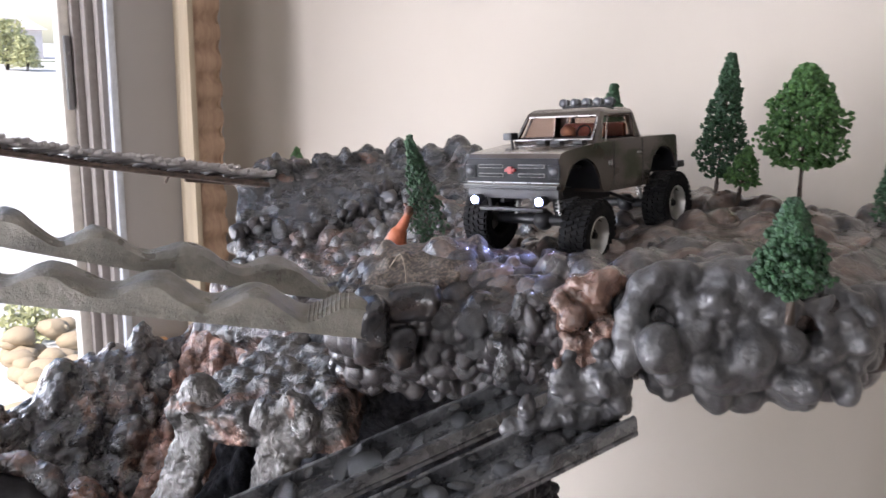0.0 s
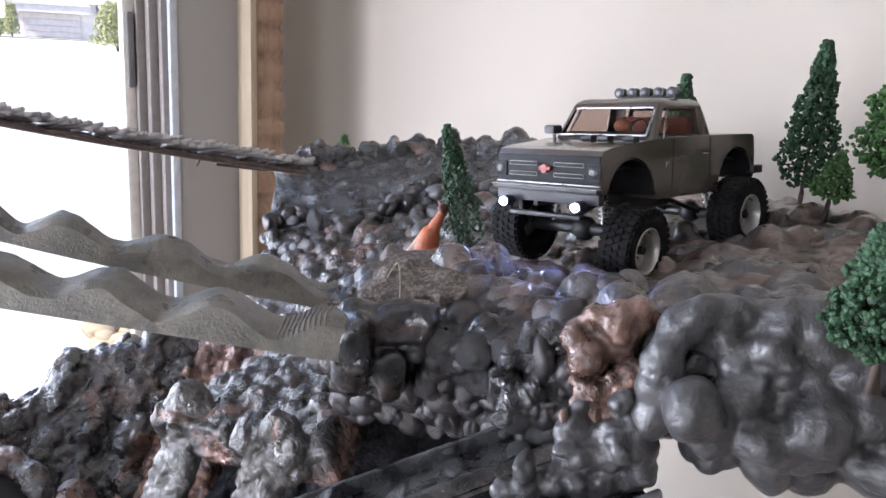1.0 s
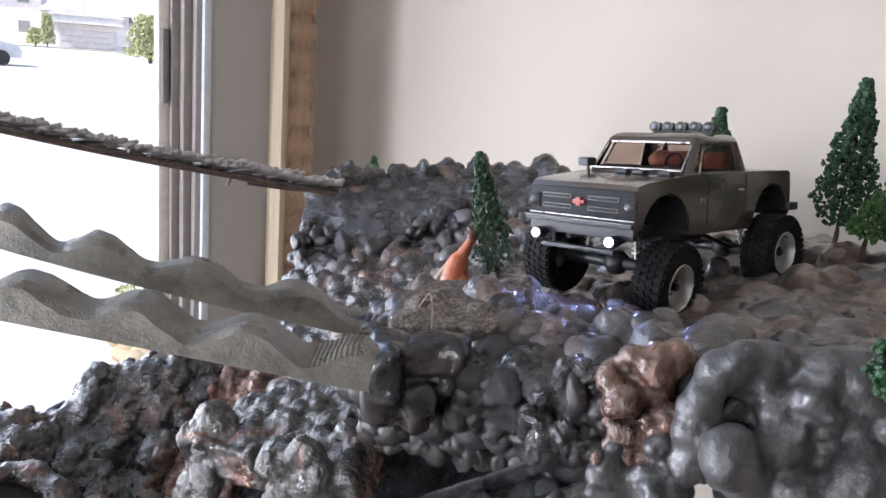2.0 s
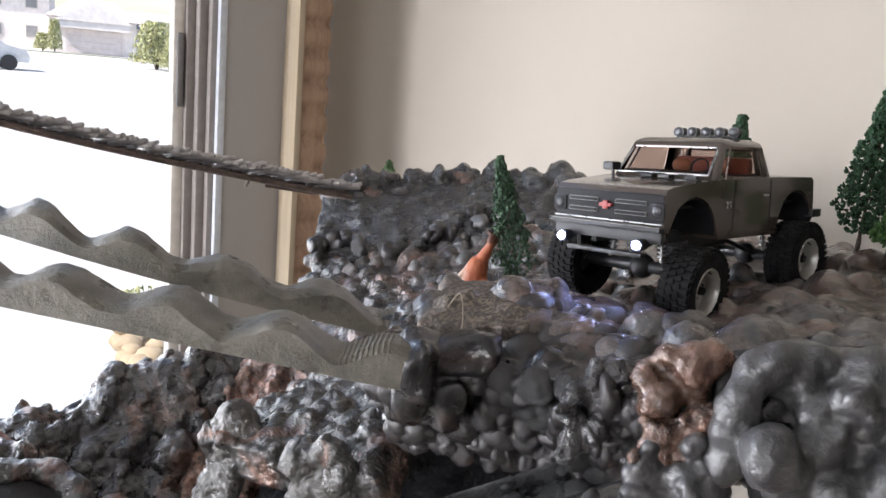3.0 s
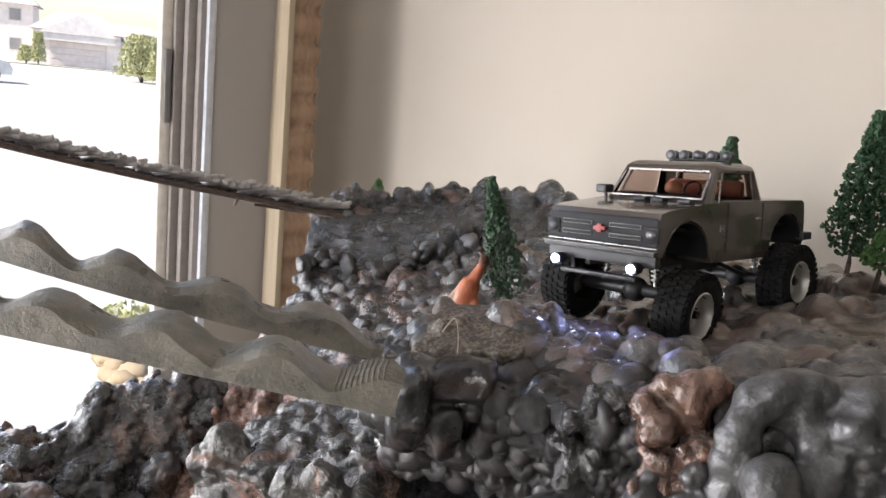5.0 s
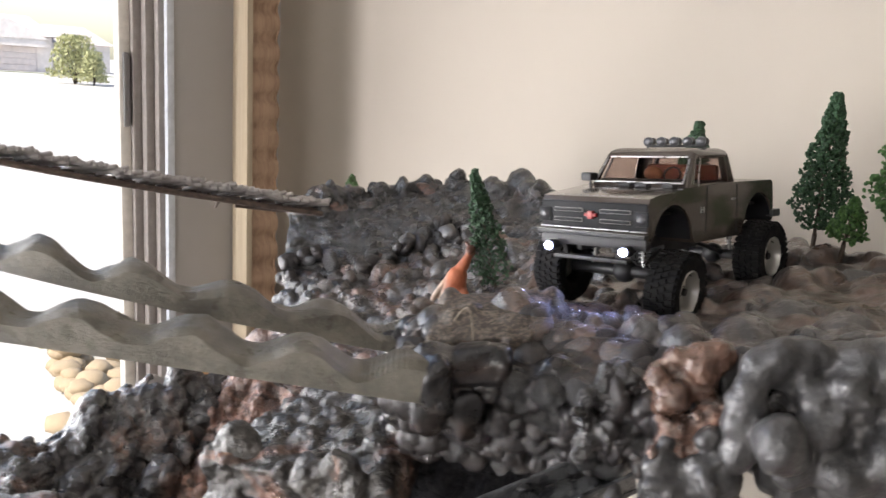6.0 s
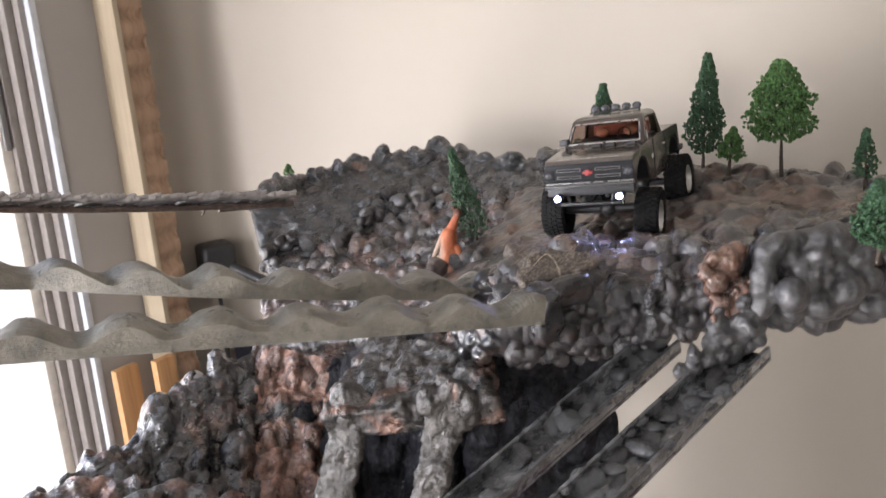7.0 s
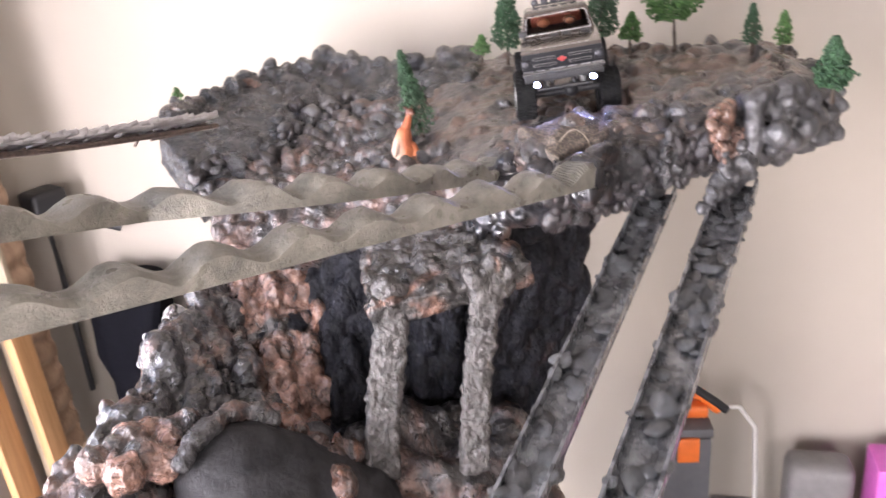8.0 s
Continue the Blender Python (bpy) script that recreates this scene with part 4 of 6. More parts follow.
pillar((-0.176, 0.605, 1.03), (-0.222, 0.575, 0.85), 0.022, 1)
pillar((-0.092, 0.552, 1.045), (-0.142, 0.528, 0.845), 0.019, 2)

# thin stray strings of foam and dry stalks
L = Lumps()
drip = smooth_path([(-0.335, 0.80, 0.99), (-0.352, 0.785, 0.972), (-0.372, 0.765, 0.955), (-0.395, 0.742, 0.935), (-0.43, 0.72, 0.915)], 7)
for i, p in enumerate(drip):
    L.lumps([tuple(p + Vector((rng.uniform(-0.018, -0.008), 0.012, rng.uniform(-0.014, -0.004))))], (0.009, 0.015), 0.45)
for start, ends in ((6, ((-0.016, 0.004, -0.004), (-0.036, 0.006, 0.002))), (10, ((-0.016, 0.0, -0.008), (-0.040, 0.004, -0.012))), (15, ((-0.02, 0.0, -0.012), (-0.045, 0.0, -0.022)))):
    a = drip[start]
    for p in smooth_path([a, a + Vector(ends[0]), a + Vector(ends[1])], 9):
        L.lumps([tuple(p)], (0.0028, 0.0042), 0.3)
L.fuse("foam_drip", 0.0018, FOAM_DRIP, mountain, "pale grey drips of squeezed foam", smooth=3, rough=0.001, grain=90)
stalk = part("dry_stalk", tube(bmesh.new(), smooth_path([(-0.016, 0.528, 1.168), (-0.008, 0.517, 1.180), (-0.003, 0.503, 1.172), (-0.002, 0.496, 1.152)]), 0.00038, 5), CORD_PALE)
tagged(stalk, "thin dry straw stalk on the rocks", "stalk")

# ---- the two ramp channels ----


def ramp(a, b, w, seed):
    """A U-shaped metal channel with foam stones stuck in its trough."""
    a, b = Vector(a), Vector(b)
    x = (b - a).normalized()
    y = Vector((0, 0, 1)).cross(x).normalized()
    z = x.cross(y)
    m = Matrix((x, y, z)).transposed().to_4x4()
    m.translation = a
    root = thing("ramp_channel", "grey painted U-channel ramp with foam stones stuck in it", "ramp", m, "ramp channels")
    n = (b - a).length
    part("channel_web", box(bmesh.new(), 0, n, -w / 2, w / 2, -0.003, 0, 0.0008), CHANNEL, root)
    part("channel_flange", box(bmesh.new(), 0, n, -w / 2, -w / 2 + 0.003, 0.0004, 0.009, 0.0008), CHANNEL, root)
    part("channel_flange", box(bmesh.new(), 0, n, w / 2 - 0.003, w / 2, 0.0004, 0.009, 0.0008), CHANNEL, root)
    r = random.Random(seed)
    s = 0.02
    while s < n - 0.01:
        k = r.uniform(0.0045, 0.0105)
        spots = [(s, r.uniform(-0.32, 0.32) * w, 0.001, k)]
        if r.random() < 0.75:
            spots.append((s + r.uniform(-.006, .006), r.choice((-0.42, 0.42)) * w, 0.006, r.uniform(0.003, 0.006)))
        for px, py, pz, k in spots:
            ob = new("stone", pebble_mesh(r.choice((FOAM_CLIFF, CHANNEL, CHANNEL)), r.randrange(8)))
            ob.parent = root
            ob.matrix_basis = Matrix.Translation((px, py, pz)) @ Euler((r.uniform(-0.4, 0.4), r.uniform(-0.4, 0.4), r.uniform(0, 6))).to_matrix().to_4x4() @ Matrix.Diagonal((k * r.uniform(1.0, 1.6), k * 1.1, k * 0.62, 1))
        s += r.uniform(0.006, 0.016) if r.random() < 0.8 else r.uniform(0.02, 0.04)
    return root


DROP = Vector((-0.86, -0.5, -0.24))
ramp(Vector((0.085, 0.495, 1.098)), Vector((0.085, 0.495, 1.098)) + DROP * 0.62, 0.034, 3)
ramp(Vector((0.125, 0.432, 1.112)), Vector((0.125, 0.432, 1.112)) + DROP * 0.62, 0.036, 4)

# ---- the washboard bridge: two wavy rails ----


def wavy_rail(start, step, bend, width, periods, seed):
    """A broad beam whose top runs in smooth waves; start is the first crest at its front edge, step leads from crest to crest."""
    s0, d, c = Vector(start), Vector(step), Vector(bend)
    r = random.Random(seed)
    bm = bmesh.new()
    rows, tops = [], []
    n = 22
    k = -1.3
    amp = [r.uniform(0.85, 1.12) for _ in range(40)]
    while k < periods:
        p = s0 + d * k + c * min(k, 5.5) ** 2
        h = 0.0112 * (0.5 - 0.5 * math.cos(2 * math.pi * k)) ** 1.15 * amp[int(k + 2)]
        flat = d.copy()
        flat.z = 0
        side = Vector((0, 0, 1)).cross(flat).normalized()
        side = side if side.y > 0 else -side
        ring = []
        for j in range(7):
            w = j / 6
            q = noise.noise(Vector((k * 2.2, w * 2, seed))) + 0.5 * noise.noise(Vector((k * 7, w * 6, seed + 5)))
            ring.append(p + side * w * width + Vector((0, 0, -h + 0.0026 * q - (0.003 if j in (0, 6) else 0))))
        low = p.z - 0.0215
        ring.append(Vector((ring[6].x, ring[6].y, low)))
        ring.append(Vector((ring[0].x, ring[0].y, low)))
        tops.append(ring[:7])
        rows.append([bm.verts.new(v) for v in ring])
        k += 1 / n
    for a, b in zip(rows, rows[1:]):
        for j in range(9):
            bm.faces.new((a[j], a[(j + 1) % 9], b[(j + 1) % 9], b[j]))
    bm.faces.new(rows[0])
    bm.faces.new(rows[-1][::-1])
    bmesh.ops.recalc_face_normals(bm, faces=bm.faces[:])
    root = thing("wavy_bridge_rail", "silver-grey painted wavy bridge beam joined to the plateau", "bridge beam", group="wavy bridge beams")
    part("beam", bm, RAIL, root)
    for i in range(7, 17):
        part("rib", tube(bmesh.new(), [v + Vector((0, 0, 0.0002)) for v in tops[i + 1]], 0.0006, 6), RAIL, root)
    return root


wavy_rail((-0.0875, 0.4575, 1.1673), (-0.0582, -0.0095, 0.0066), (0, 0.0002, -0.0001), 0.031, 11, 1)
wavy_rail((-0.0925, 0.5525, 1.160), (-0.056, -0.0285, 0.0152), (0, 0.004, -0.0009), 0.031, 11, 2)

# ---- the plank footbridge ----
foot = thing("footbridge", "thin rope footbridge with pale stick planks", "footbridge")
A, B = Vector((-0.225, 0.98, 1.150)), Vector((-0.75, 0.575, 1.296))
run = B - A
side = Vector((-run.y, run.x, 0)).normalized()


def deck(t, s=0.0, z=0.0):
    return A + run * t + side * s + Vector((0, 0, z - 0.012 * math.sin(math.pi * t)))


for s in (-0.016, 0.016):
    part("cord", tube(bmesh.new(), [deck(i / 24, s, -0.002) for i in range(25)], 0.003), CORD, foot, "dark brown cord")
part("cord", tube(bmesh.new(), [deck(i / 24, 0, -0.004) for i in range(25)], 0.003), CORD, foot, "dark brown cord")
# Strip added under the planks so that no daylight shows between them.
bm = bmesh.new()
strip = [[bm.verts.new(deck(i / 24, w, z)) for w, z in ((-0.012, -0.004), (0.012, -0.004), (0.012, -0.001), (-0.012, -0.001))] for i in range(25)]
for a, b in zip(strip, strip[1:]):
    for j in range(4):
        bm.faces.new((a[j], a[(j + 1) % 4], b[(j + 1) % 4], b[j]))
bm.faces.new(strip[0][::-1])
bm.faces.new(strip[-1])
bmesh.ops.recalc_face_normals(bm, faces=bm.faces[:])
part("deck_strip", bm, CORD, foot, "added dark brown strip that blocks light between the planks", smooth=False)
stick_meshes = []
for i in range(6):
    r = random.Random(i)
    bm = bmesh.new()
    t = bmesh.new()
    bmesh.ops.create_cone(t, cap_ends=True, segments=7, radius1=0.0025, radius2=0.0019, depth=0.036)
    for v in t.verts:
        v.co += Vector((r.uniform(-1, 1), r.uniform(-1, 1), 0)) * 0.0004
    add(bm, t, Matrix.Rotation(radians(90), 4, "X"))
    me = bpy.data.meshes.new("plank")
    bm.to_mesh(me)
    bm.free()
    me.materials.append(STICK)
    me.shade_smooth()
    stick_meshes.append(me)
r = random.Random(5)
yaw = math.atan2(run.y, run.x)
for i in range(210):
    ob = new("plank", stick_meshes[i % 6])
    ob.parent = foot
    p = deck((i + 0.6) / 211, r.uniform(-0.003, 0.003), 0.0060 + r.uniform(0, 0.003))
    ob.matrix_basis = Matrix.Translation(p) @ Euler((r.uniform(0.0, 0.34), r.uniform(-0.2, 0.2), yaw + 0.85 + r.uniform(-0.3, 0.3))).to_matrix().to_4x4()
part("loose_end", tube(bmesh.new(), [deck(0.19, 0.0), deck(0.165, -0.014, -0.006), deck(0.17, -0.02, -0.016)], 0.0016), CORD, foot, "frayed hanging stick end")
part("cord_tail", tube(bmesh.new(), [deck(0.0), deck(0.06, -0.01, -0.008), deck(0.14, -0.012, -0.01)], 0.002), CORD, foot)

# ---- model trees ----


def crown_mesh(shape, height, width, count, clump, seed):
    """Many small clumps on a crown's outline; shape gives the width at 0..1 of its height."""
    r = random.Random(seed)
    vs, fs, n = [], [], 0
    t = bmesh.new()
    bmesh.ops.create_icosphere(t, subdivisions=1, radius=1)
    iv = [v.co.copy() for v in t.verts]
    fi = [[v.index for v in f.verts] for f in t.faces]
    t.free()
    for i in range(count):
        h = r.random() ** 0.85
        a = r.uniform(0, 2 * math.pi)
        lump = 1 + 0.16 * math.sin(a * 3 + h * 17 + seed) + 0.12 * math.sin(a * 5 - h * 29)
        d = shape(h) * width / 2 * lump * (r.random() ** 0.3)
        c = Vector((d * math.cos(a), d * math.sin(a), h * height))
        s = clump * r.uniform(0.6, 1.25)
        q = Euler((r.uniform(0, 6), r.uniform(0, 6), r.uniform(0, 6))).to_matrix()
        k = Vector((s * r.uniform(0.6, 1.3), s * r.uniform(0.6, 1.3), s * r.uniform(0.4, 0.9)))
        for v in iv:
            vs.append(c + q @ Vector((v.x * k.x, v.y * k.y, v.z * k.z)))
        fs += [[j + n for j in f] for f in fi]
        n += len(iv)
    me = bpy.data.meshes.new("crown")
    me.from_pydata(vs, [], fs)
    return me


def spire(h):
    return 0.12 + 0.88 * min(1, (1 - h) * 1.35) ** 0.9 * min(1, 0.55 + h * 3)


def dome(h):
    return max(0.15, math.sin(math.pi * min(1, 0.22 + 0.72 * h) ** 0.8)) * (1.0 if h > 0.12 else 0.85)


def model_tree(base, tip, width, bare, material, label, shape=spire, count=420, clump=0.0026, seed=1):
    """A wire-and-flock model tree. bare: the length of naked trunk."""
    a, b = Vector(base), Vector(tip)
    m = (b - a).to_track_quat("Z", "Y").to_matrix().to_4x4()
    m.translation = a
    n = (b - a).length
    root = thing("model_tree", label, "model tree", m, "model trees")
    bm = tube(bmesh.new(), [(0, 0, -0.012), (0.0004, 0, bare * 0.5), (0, 0.0003, bare), (0, 0, n * 0.9)], lambda t: 0.0022 * (1.15 - 0.85 * t))
    r = random.Random(seed)
    for i in range(5):
        z = bare + (n - bare) * r.uniform(0.02, 0.5)
        e = r.uniform(0, 6.28)
        tube(bm, [(0, 0, z), (math.cos(e) * width * 0.2, math.sin(e) * width * 0.2, z + 0.006), (math.cos(e) * width * 0.36, math.sin(e) * width * 0.36, z + 0.010)], 0.0007, 5)
    part("trunk", bm, TRUNK, root)
    c = part_mesh("crown", crown_mesh(shape, n - bare, width, int(count * 1.7), clump * 0.82, seed), material, root, smooth=False)
    c.location = (0, 0, bare)
    return root


model_tree((-0.004, 0.81, 1.118), (-0.031, 0.801, 1.229), 0.036, 0.006, GREEN_DARK, "dark green cypress model tree leaning over the gully", count=620, clump=0.0023, seed=3)
model_tree((0.262, 0.776, 1.19), (0.2635, 0.773, 1.316), 0.042, 0.014, GREEN_DARK, "tall dark green cypress model tree on the plateau", count=1500, clump=0.0022, seed=4)
model_tree((0.27, 0.73, 1.195), (0.274, 0.731, 1.236), 0.030, 0.007, GREEN_MID, "small bushy green model tree on the plateau", count=260, clump=0.0026, seed=5)
model_tree((0.307, 0.688, 1.192), (0.302, 0.694, 1.308), 0.066, 0.034, GREEN_MID, "round-crowned green model tree with a bare trunk", dome, 1500, 0.0027, 6)
model_tree((0.335, 0.592, 1.195), (0.33, 0.59, 1.247), 0.023, 0.005, GREEN_DARK, "small dark green fir model tree", count=260, clump=0.0021, seed=7)
model_tree((0.352, 0.562, 1.195), (0.352, 0.562, 1.238), 0.021, 0.005, GREEN_MID, "small green fir model tree", count=240, clump=0.0021, seed=8)
model_tree((0.195, 0.390, 1.197), (0.190, 0.389, 1.246), 0.034, 0.004, GREEN_DARK, "dark green bushy fir model tree by the plateau lip", count=1000, clump=0.0022, seed=9)
model_tree((0.172, 0.865, 1.185), (0.173, 0.862, 1.283), 0.040, 0.010, GREEN_DARK, "dark green cypress model tree behind the track", count=1100, clump=0.0022, seed=10)
model_tree((0.153, 0.90, 1.182), (0.153, 0.90, 1.212), 0.024, 0.004, GREEN_MID, "tiny green model shrub at the plateau's rear", count=160, clump=0.0024, seed=11)
model_tree((-0.219, 1.13, 1.155), (-0.219, 1.13, 1.175), 0.016, 0.003, GREEN_MID, "tiny green model shrub on the cliff top", count=90, clump=0.0022, seed=12)

# ---- the toy by the gully: one plain shape ----
L = Lumps()


def limb(points, r0, r1):
    pts = [Vector(p) for p in points]
    out = []
    for a, b in zip(pts, pts[1:]):
        out += [a.lerp(b, i / 8) for i in range(8)]
    for i, p in enumerate(out):
        k = r0 + (r1 - r0) * i / (len(out) - 1)
        L.lumps([tuple(p)], (k, k), 0.0)


limb([(-0.006, 0, 0.010), (-0.005, 0, 0.022), (-0.001, 0, 0.036)], 0.0185, 0.0115)
limb([(-0.001, 0, 0.036), (0.006, 0, 0.050), (0.011, 0, 0.062)], 0.0085, 0.0046)
limb([(0.0115, 0, 0.064), (0.0125, -0.003, 0.067), (0.011, -0.009, 0.065)], 0.0064, 0.0042)
limb([(0.016, 0.002, 0.071), (0.0185, 0.003, 0.0755)], 0.0018, 0.0012)
limb([(0.008, 0.002, 0.071), (0.0045, 0.003, 0.0735)], 0.0024, 0.0018)
limb([(-0.014, -0.004, 0.026), (-0.022, -0.009, 0.016), (-0.028, -0.012, 0.006)], 0.005, 0.0035)
limb([(0.006, -0.008, 0.014), (0.010, -0.014, 0.002)], 0.008, 0.006)
toy = L.fuse("toy_animal", 0.0011, TOY, None, smooth=4, rough=0.0002)
toy.matrix_basis = pose(-0.038, 0.795, 1.104) @ Matrix.Scale(0.80, 4)
tagged(toy, "orange-brown toy figure sitting in the gully", "toy figure")

# ---- the truck ----
truck = thing("toy_truck", "brown-grey toy pickup crawler with big black tyres and lit bumper lamps", "toy truck", TRUCK_POSE)


def arc(cx, cz, r, a0, a1, n=10):
    return [(cx + r * math.cos(radians(a0 + (a1 - a0) * i / n)), cz + r * math.sin(radians(a0 + (a1 - a0) * i / n))) for i in range(n + 1)]


# lower body in side view, with both wheel arches; the bed is open on top
side_line = [(0.098, 0.056), (0.0995, 0.060), (0.0995, 0.079), (0.097, 0.0835), (0.090, 0.0850), (0.045, 0.0890), (-0.026, 0.0905), (-0.088, 0.0900), (-0.0915, 0.088), (-0.0935, 0.060)]
side_line += [(AX_R - 0.024, 0.057)] + arc(AX_R, 0.055, 0.026, 172, 8) + [(AX_R + 0.029, 0.050)] + [(AX_F - 0.030, 0.050)] + arc(AX_F, 0.052, 0.0265, 172, 12)
body = bmesh.new()
HALF = 0.0375
extrude_profile(body, side_line, -HALF, HALF)
bmesh.ops.bevel(body, geom=[e for e in body.edges if abs(e.verts[0].co.y - e.verts[1].co.y) < 1e-6], offset=0.0028, segments=3, profile=0.6, affect="EDGES", clamp_overlap=True)
bmesh.ops.bisect_plane(body, geom=body.verts[:] + body.edges[:] + body.faces[:], plane_co=(0, 0, 0.0752), plane_no=(0, 0.0, 1))
for v in body.verts:            # shoulder crease: the flanks lean in above it
    if v.co.z > 0.076:
        v.co.y *= 1 - 0.9 * (v.co.z - 0.076)
shell = part("body", body, PAINT, truck)
# the bed's well
well = bmesh.new()
box(well, -0.088, -0.030, -HALF + 0.004, HALF - 0.004, 0.064, 0.12)
wme = bpy.data.meshes.new("well")
well.to_mesh(wme)
well.free()
wob = new("well", wme)
mod = shell.modifiers.new("bed", "BOOLEAN")
mod.object, mod.operation, mod.solver = wob, "DIFFERENCE", "EXACT"
bpy.context.view_layer.update()
opened = bpy.data.meshes.new_from_object(shell.evaluated_get(bpy.context.evaluated_depsgraph_get()))
shell.modifiers.clear()
shell.data = opened
bpy.data.objects.remove(wob)
opened.shade_smooth()
opened.set_sharp_from_angle(angle=radians(38))

# black liners inside the wheel arches
for cx, cz, r, a0, a1 in ((AX_R, 0.055, 0.0258, 178, 2), (AX_F, 0.052, 0.0263, 178, 2)):
    bm = bmesh.new()
    extrude_profile(bm, arc(cx, cz, r, a0, a1) + arc(cx, cz, r - 0.0012, a1, a0), -HALF + 0.0012, HALF - 0.0012)
    part("arch_lining", bm, BLACKOUT, truck, "black wheel arch lining")
# cab: one shell with its windows cut out, over clear glass
lo, hi = 0.0905, 0.1125
foot_x, head_x, rear_lo, rear_hi = 0.042, 0.0275, -0.029, -0.0245
wl, wh = 0.0355, 0.0312
B4 = [(foot_x + 0.0015, -wl, lo - 0.003), (foot_x + 0.0015, wl, lo - 0.003), (rear_lo, wl, lo - 0.003), (rear_lo, -wl, lo - 0.003)]
T4 = [(head_x, -wh, hi), (head_x, wh, hi), (rear_hi, wh, hi), (rear_hi, -wh, hi)]
R4 = [(head_x - 0.006, -wh + 0.005, hi + 0.0035), (head_x - 0.006, wh - 0.005, hi + 0.0035), (rear_hi + 0.004, wh - 0.005, hi + 0.003), (rear_hi + 0.004, -wh + 0.005, hi + 0.003)]
GAPS = [(0.055, 0.055, 0.16, 0.93), (0.10, 0.16, 0.14, 0.86), (0.12, 0.12, 0.2, 0.85), (0.16, 0.10, 0.14, 0.86)]
bm = bmesh.new()
bot, top, crown = ([bm.verts.new(p) for p in ring] for ring in (B4, T4, R4))
corner = [bm.edges.new((bot[j], top[j])) for j in range(4)]
for j in range(4):
    i = (j + 1) % 4
    ga, gb, g0, g1 = GAPS[j]
    pt = lambda u, w: (bot[j].co.lerp(bot[i].co, u)).lerp(top[j].co.lerp(top[i].co, u), w)
    hole = [bm.verts.new(pt(u, w)) for u, w in ((ga, g0), (1 - gb, g0), (1 - gb, g1), (ga, g1))]
    rim4 = [bot[j], bot[i], top[i], top[j]]
    for q in range(4):
        bm.faces.new((rim4[q], rim4[(q + 1) % 4], hole[(q + 1) % 4], hole[q]))
    bm.faces.new((top[j], top[i], crown[i], crown[j]))
bm.faces.new(crown)
bmesh.ops.recalc_face_normals(bm, faces=bm.faces[:])
edges = corner + [bm.edges.get((top[j], top[(j + 1) % 4])) for j in range(4)] + [bm.edges.get((crown[j], crown[(j + 1) % 4])) for j in range(4)]
bmesh.ops.bevel(bm, geom=edges, offset=0.0022, segments=3, profile=0.5, affect="EDGES", clamp_overlap=True)
bmesh.ops.solidify(bm, geom=bm.faces[:], thickness=0.0011)
part("cab", bm, PAINT, truck, "brown-grey cab shell with rounded roof")
for s in (-1, 1):
    bm = tube(bmesh.new(), [(foot_x - 0.013, s * (wl - 0.0004), lo - 0.001), (head_x - 0.0095, s * (wh - 0.0002), hi - 0.002)], 0.0006, 6)
    part("vent_bar", bm, CHROME, truck, "thin silver vent window bar")


def quad(points, thick=0.0008):
    bm = bmesh.new()
    vs = [bm.verts.new(p) for p in points]
    f = bm.faces.new(vs)
    f.normal_update()
    n = f.normal * thick
    e = bmesh.ops.extrude_face_region(bm, geom=[f])["geom"]
    bmesh.ops.translate(bm, verts=[v for v in e if isinstance(v, bmesh.types.BMVert)], vec=n)
    bmesh.ops.recalc_face_normals(bm, faces=bm.faces[:])
    return bm


part("windscreen", quad([(foot_x, -wl + 0.003, lo), (foot_x, wl - 0.003, lo), (head_x, wh - 0.002, hi - 0.002), (head_x, -wh + 0.002, hi - 0.002)]), SCREEN, truck, "clear windscreen")
for s in (-1, 1):
    part("side_window", quad([(foot_x - 0.012, s * (wl - 0.001), lo), (rear_lo + 0.002, s * (wl - 0.001), lo), (rear_hi + 0.002, s * wh, hi - 0.002), (head_x - 0.008, s * wh, hi - 0.002)]), SCREEN, truck, "clear side window")
part("rear_window", quad([(rear_lo, -wl + 0.004, lo), (rear_lo, wl - 0.004, lo), (rear_hi, wh - 0.003, hi - 0.002), (rear_hi, -wh + 0.003, hi - 0.002)]), SCREEN, truck, "clear rear window")
rim_bm = bmesh.new()
ring = [(foot_x + 0.001, -wl + 0.004, lo + 0.001), (foot_x + 0.001, wl - 0.004, lo + 0.001), (head_x + 0.001, wh - 0.002, hi - 0.003), (head_x + 0.001, -wh + 0.002, hi - 0.003)]
for a, b in zip(ring, ring[1:] + ring[:1]):
    rod(rim_bm, a, b, 0.0007, n=6)
part("windscreen_surround", rim_bm, CHROME, truck, "thin silver windscreen surround")
# inside the cab
bm = bmesh.new()
box(bm, -0.024, 0.038, -0.031, 0.031, 0.0892, 0.0912, 0.001)
box(bm, 0.026, 0.040, -0.030, 0.030, 0.0900, 0.0935, 0.0015)
part("cab_floor", bm, BLACK_PL, truck, "black cab floor and dashboard")
bm = bmesh.new()
box(bm, -0.025, -0.018, -0.026, 0.026, 0.091, 0.103, 0.003)
part("bench_seat", bm, RED_CABIN, truck, "dull red bench seat")
bm = bmesh.new()
for s in (-0.013, 0.013):
    ball(bm, (-0.004, s, 0.0965), (0.006, 0.0065, 0.0055), 2)
part("cab_inserts", bm, AMBER, truck, "orange-brown moulded cab inserts")
t = bmesh.new()
bmesh.ops.create_cone(t, cap_ends=False, segments=18, radius1=0.0062, radius2=0.0062, depth=0.0012)
bmesh.ops.solidify(t, geom=t.faces[:], thickness=0.001)
t.transform(Matrix.Translation((0.020, 0.013, 0.0965)) @ Matrix.Rotation(radians(70), 4, "Y"))
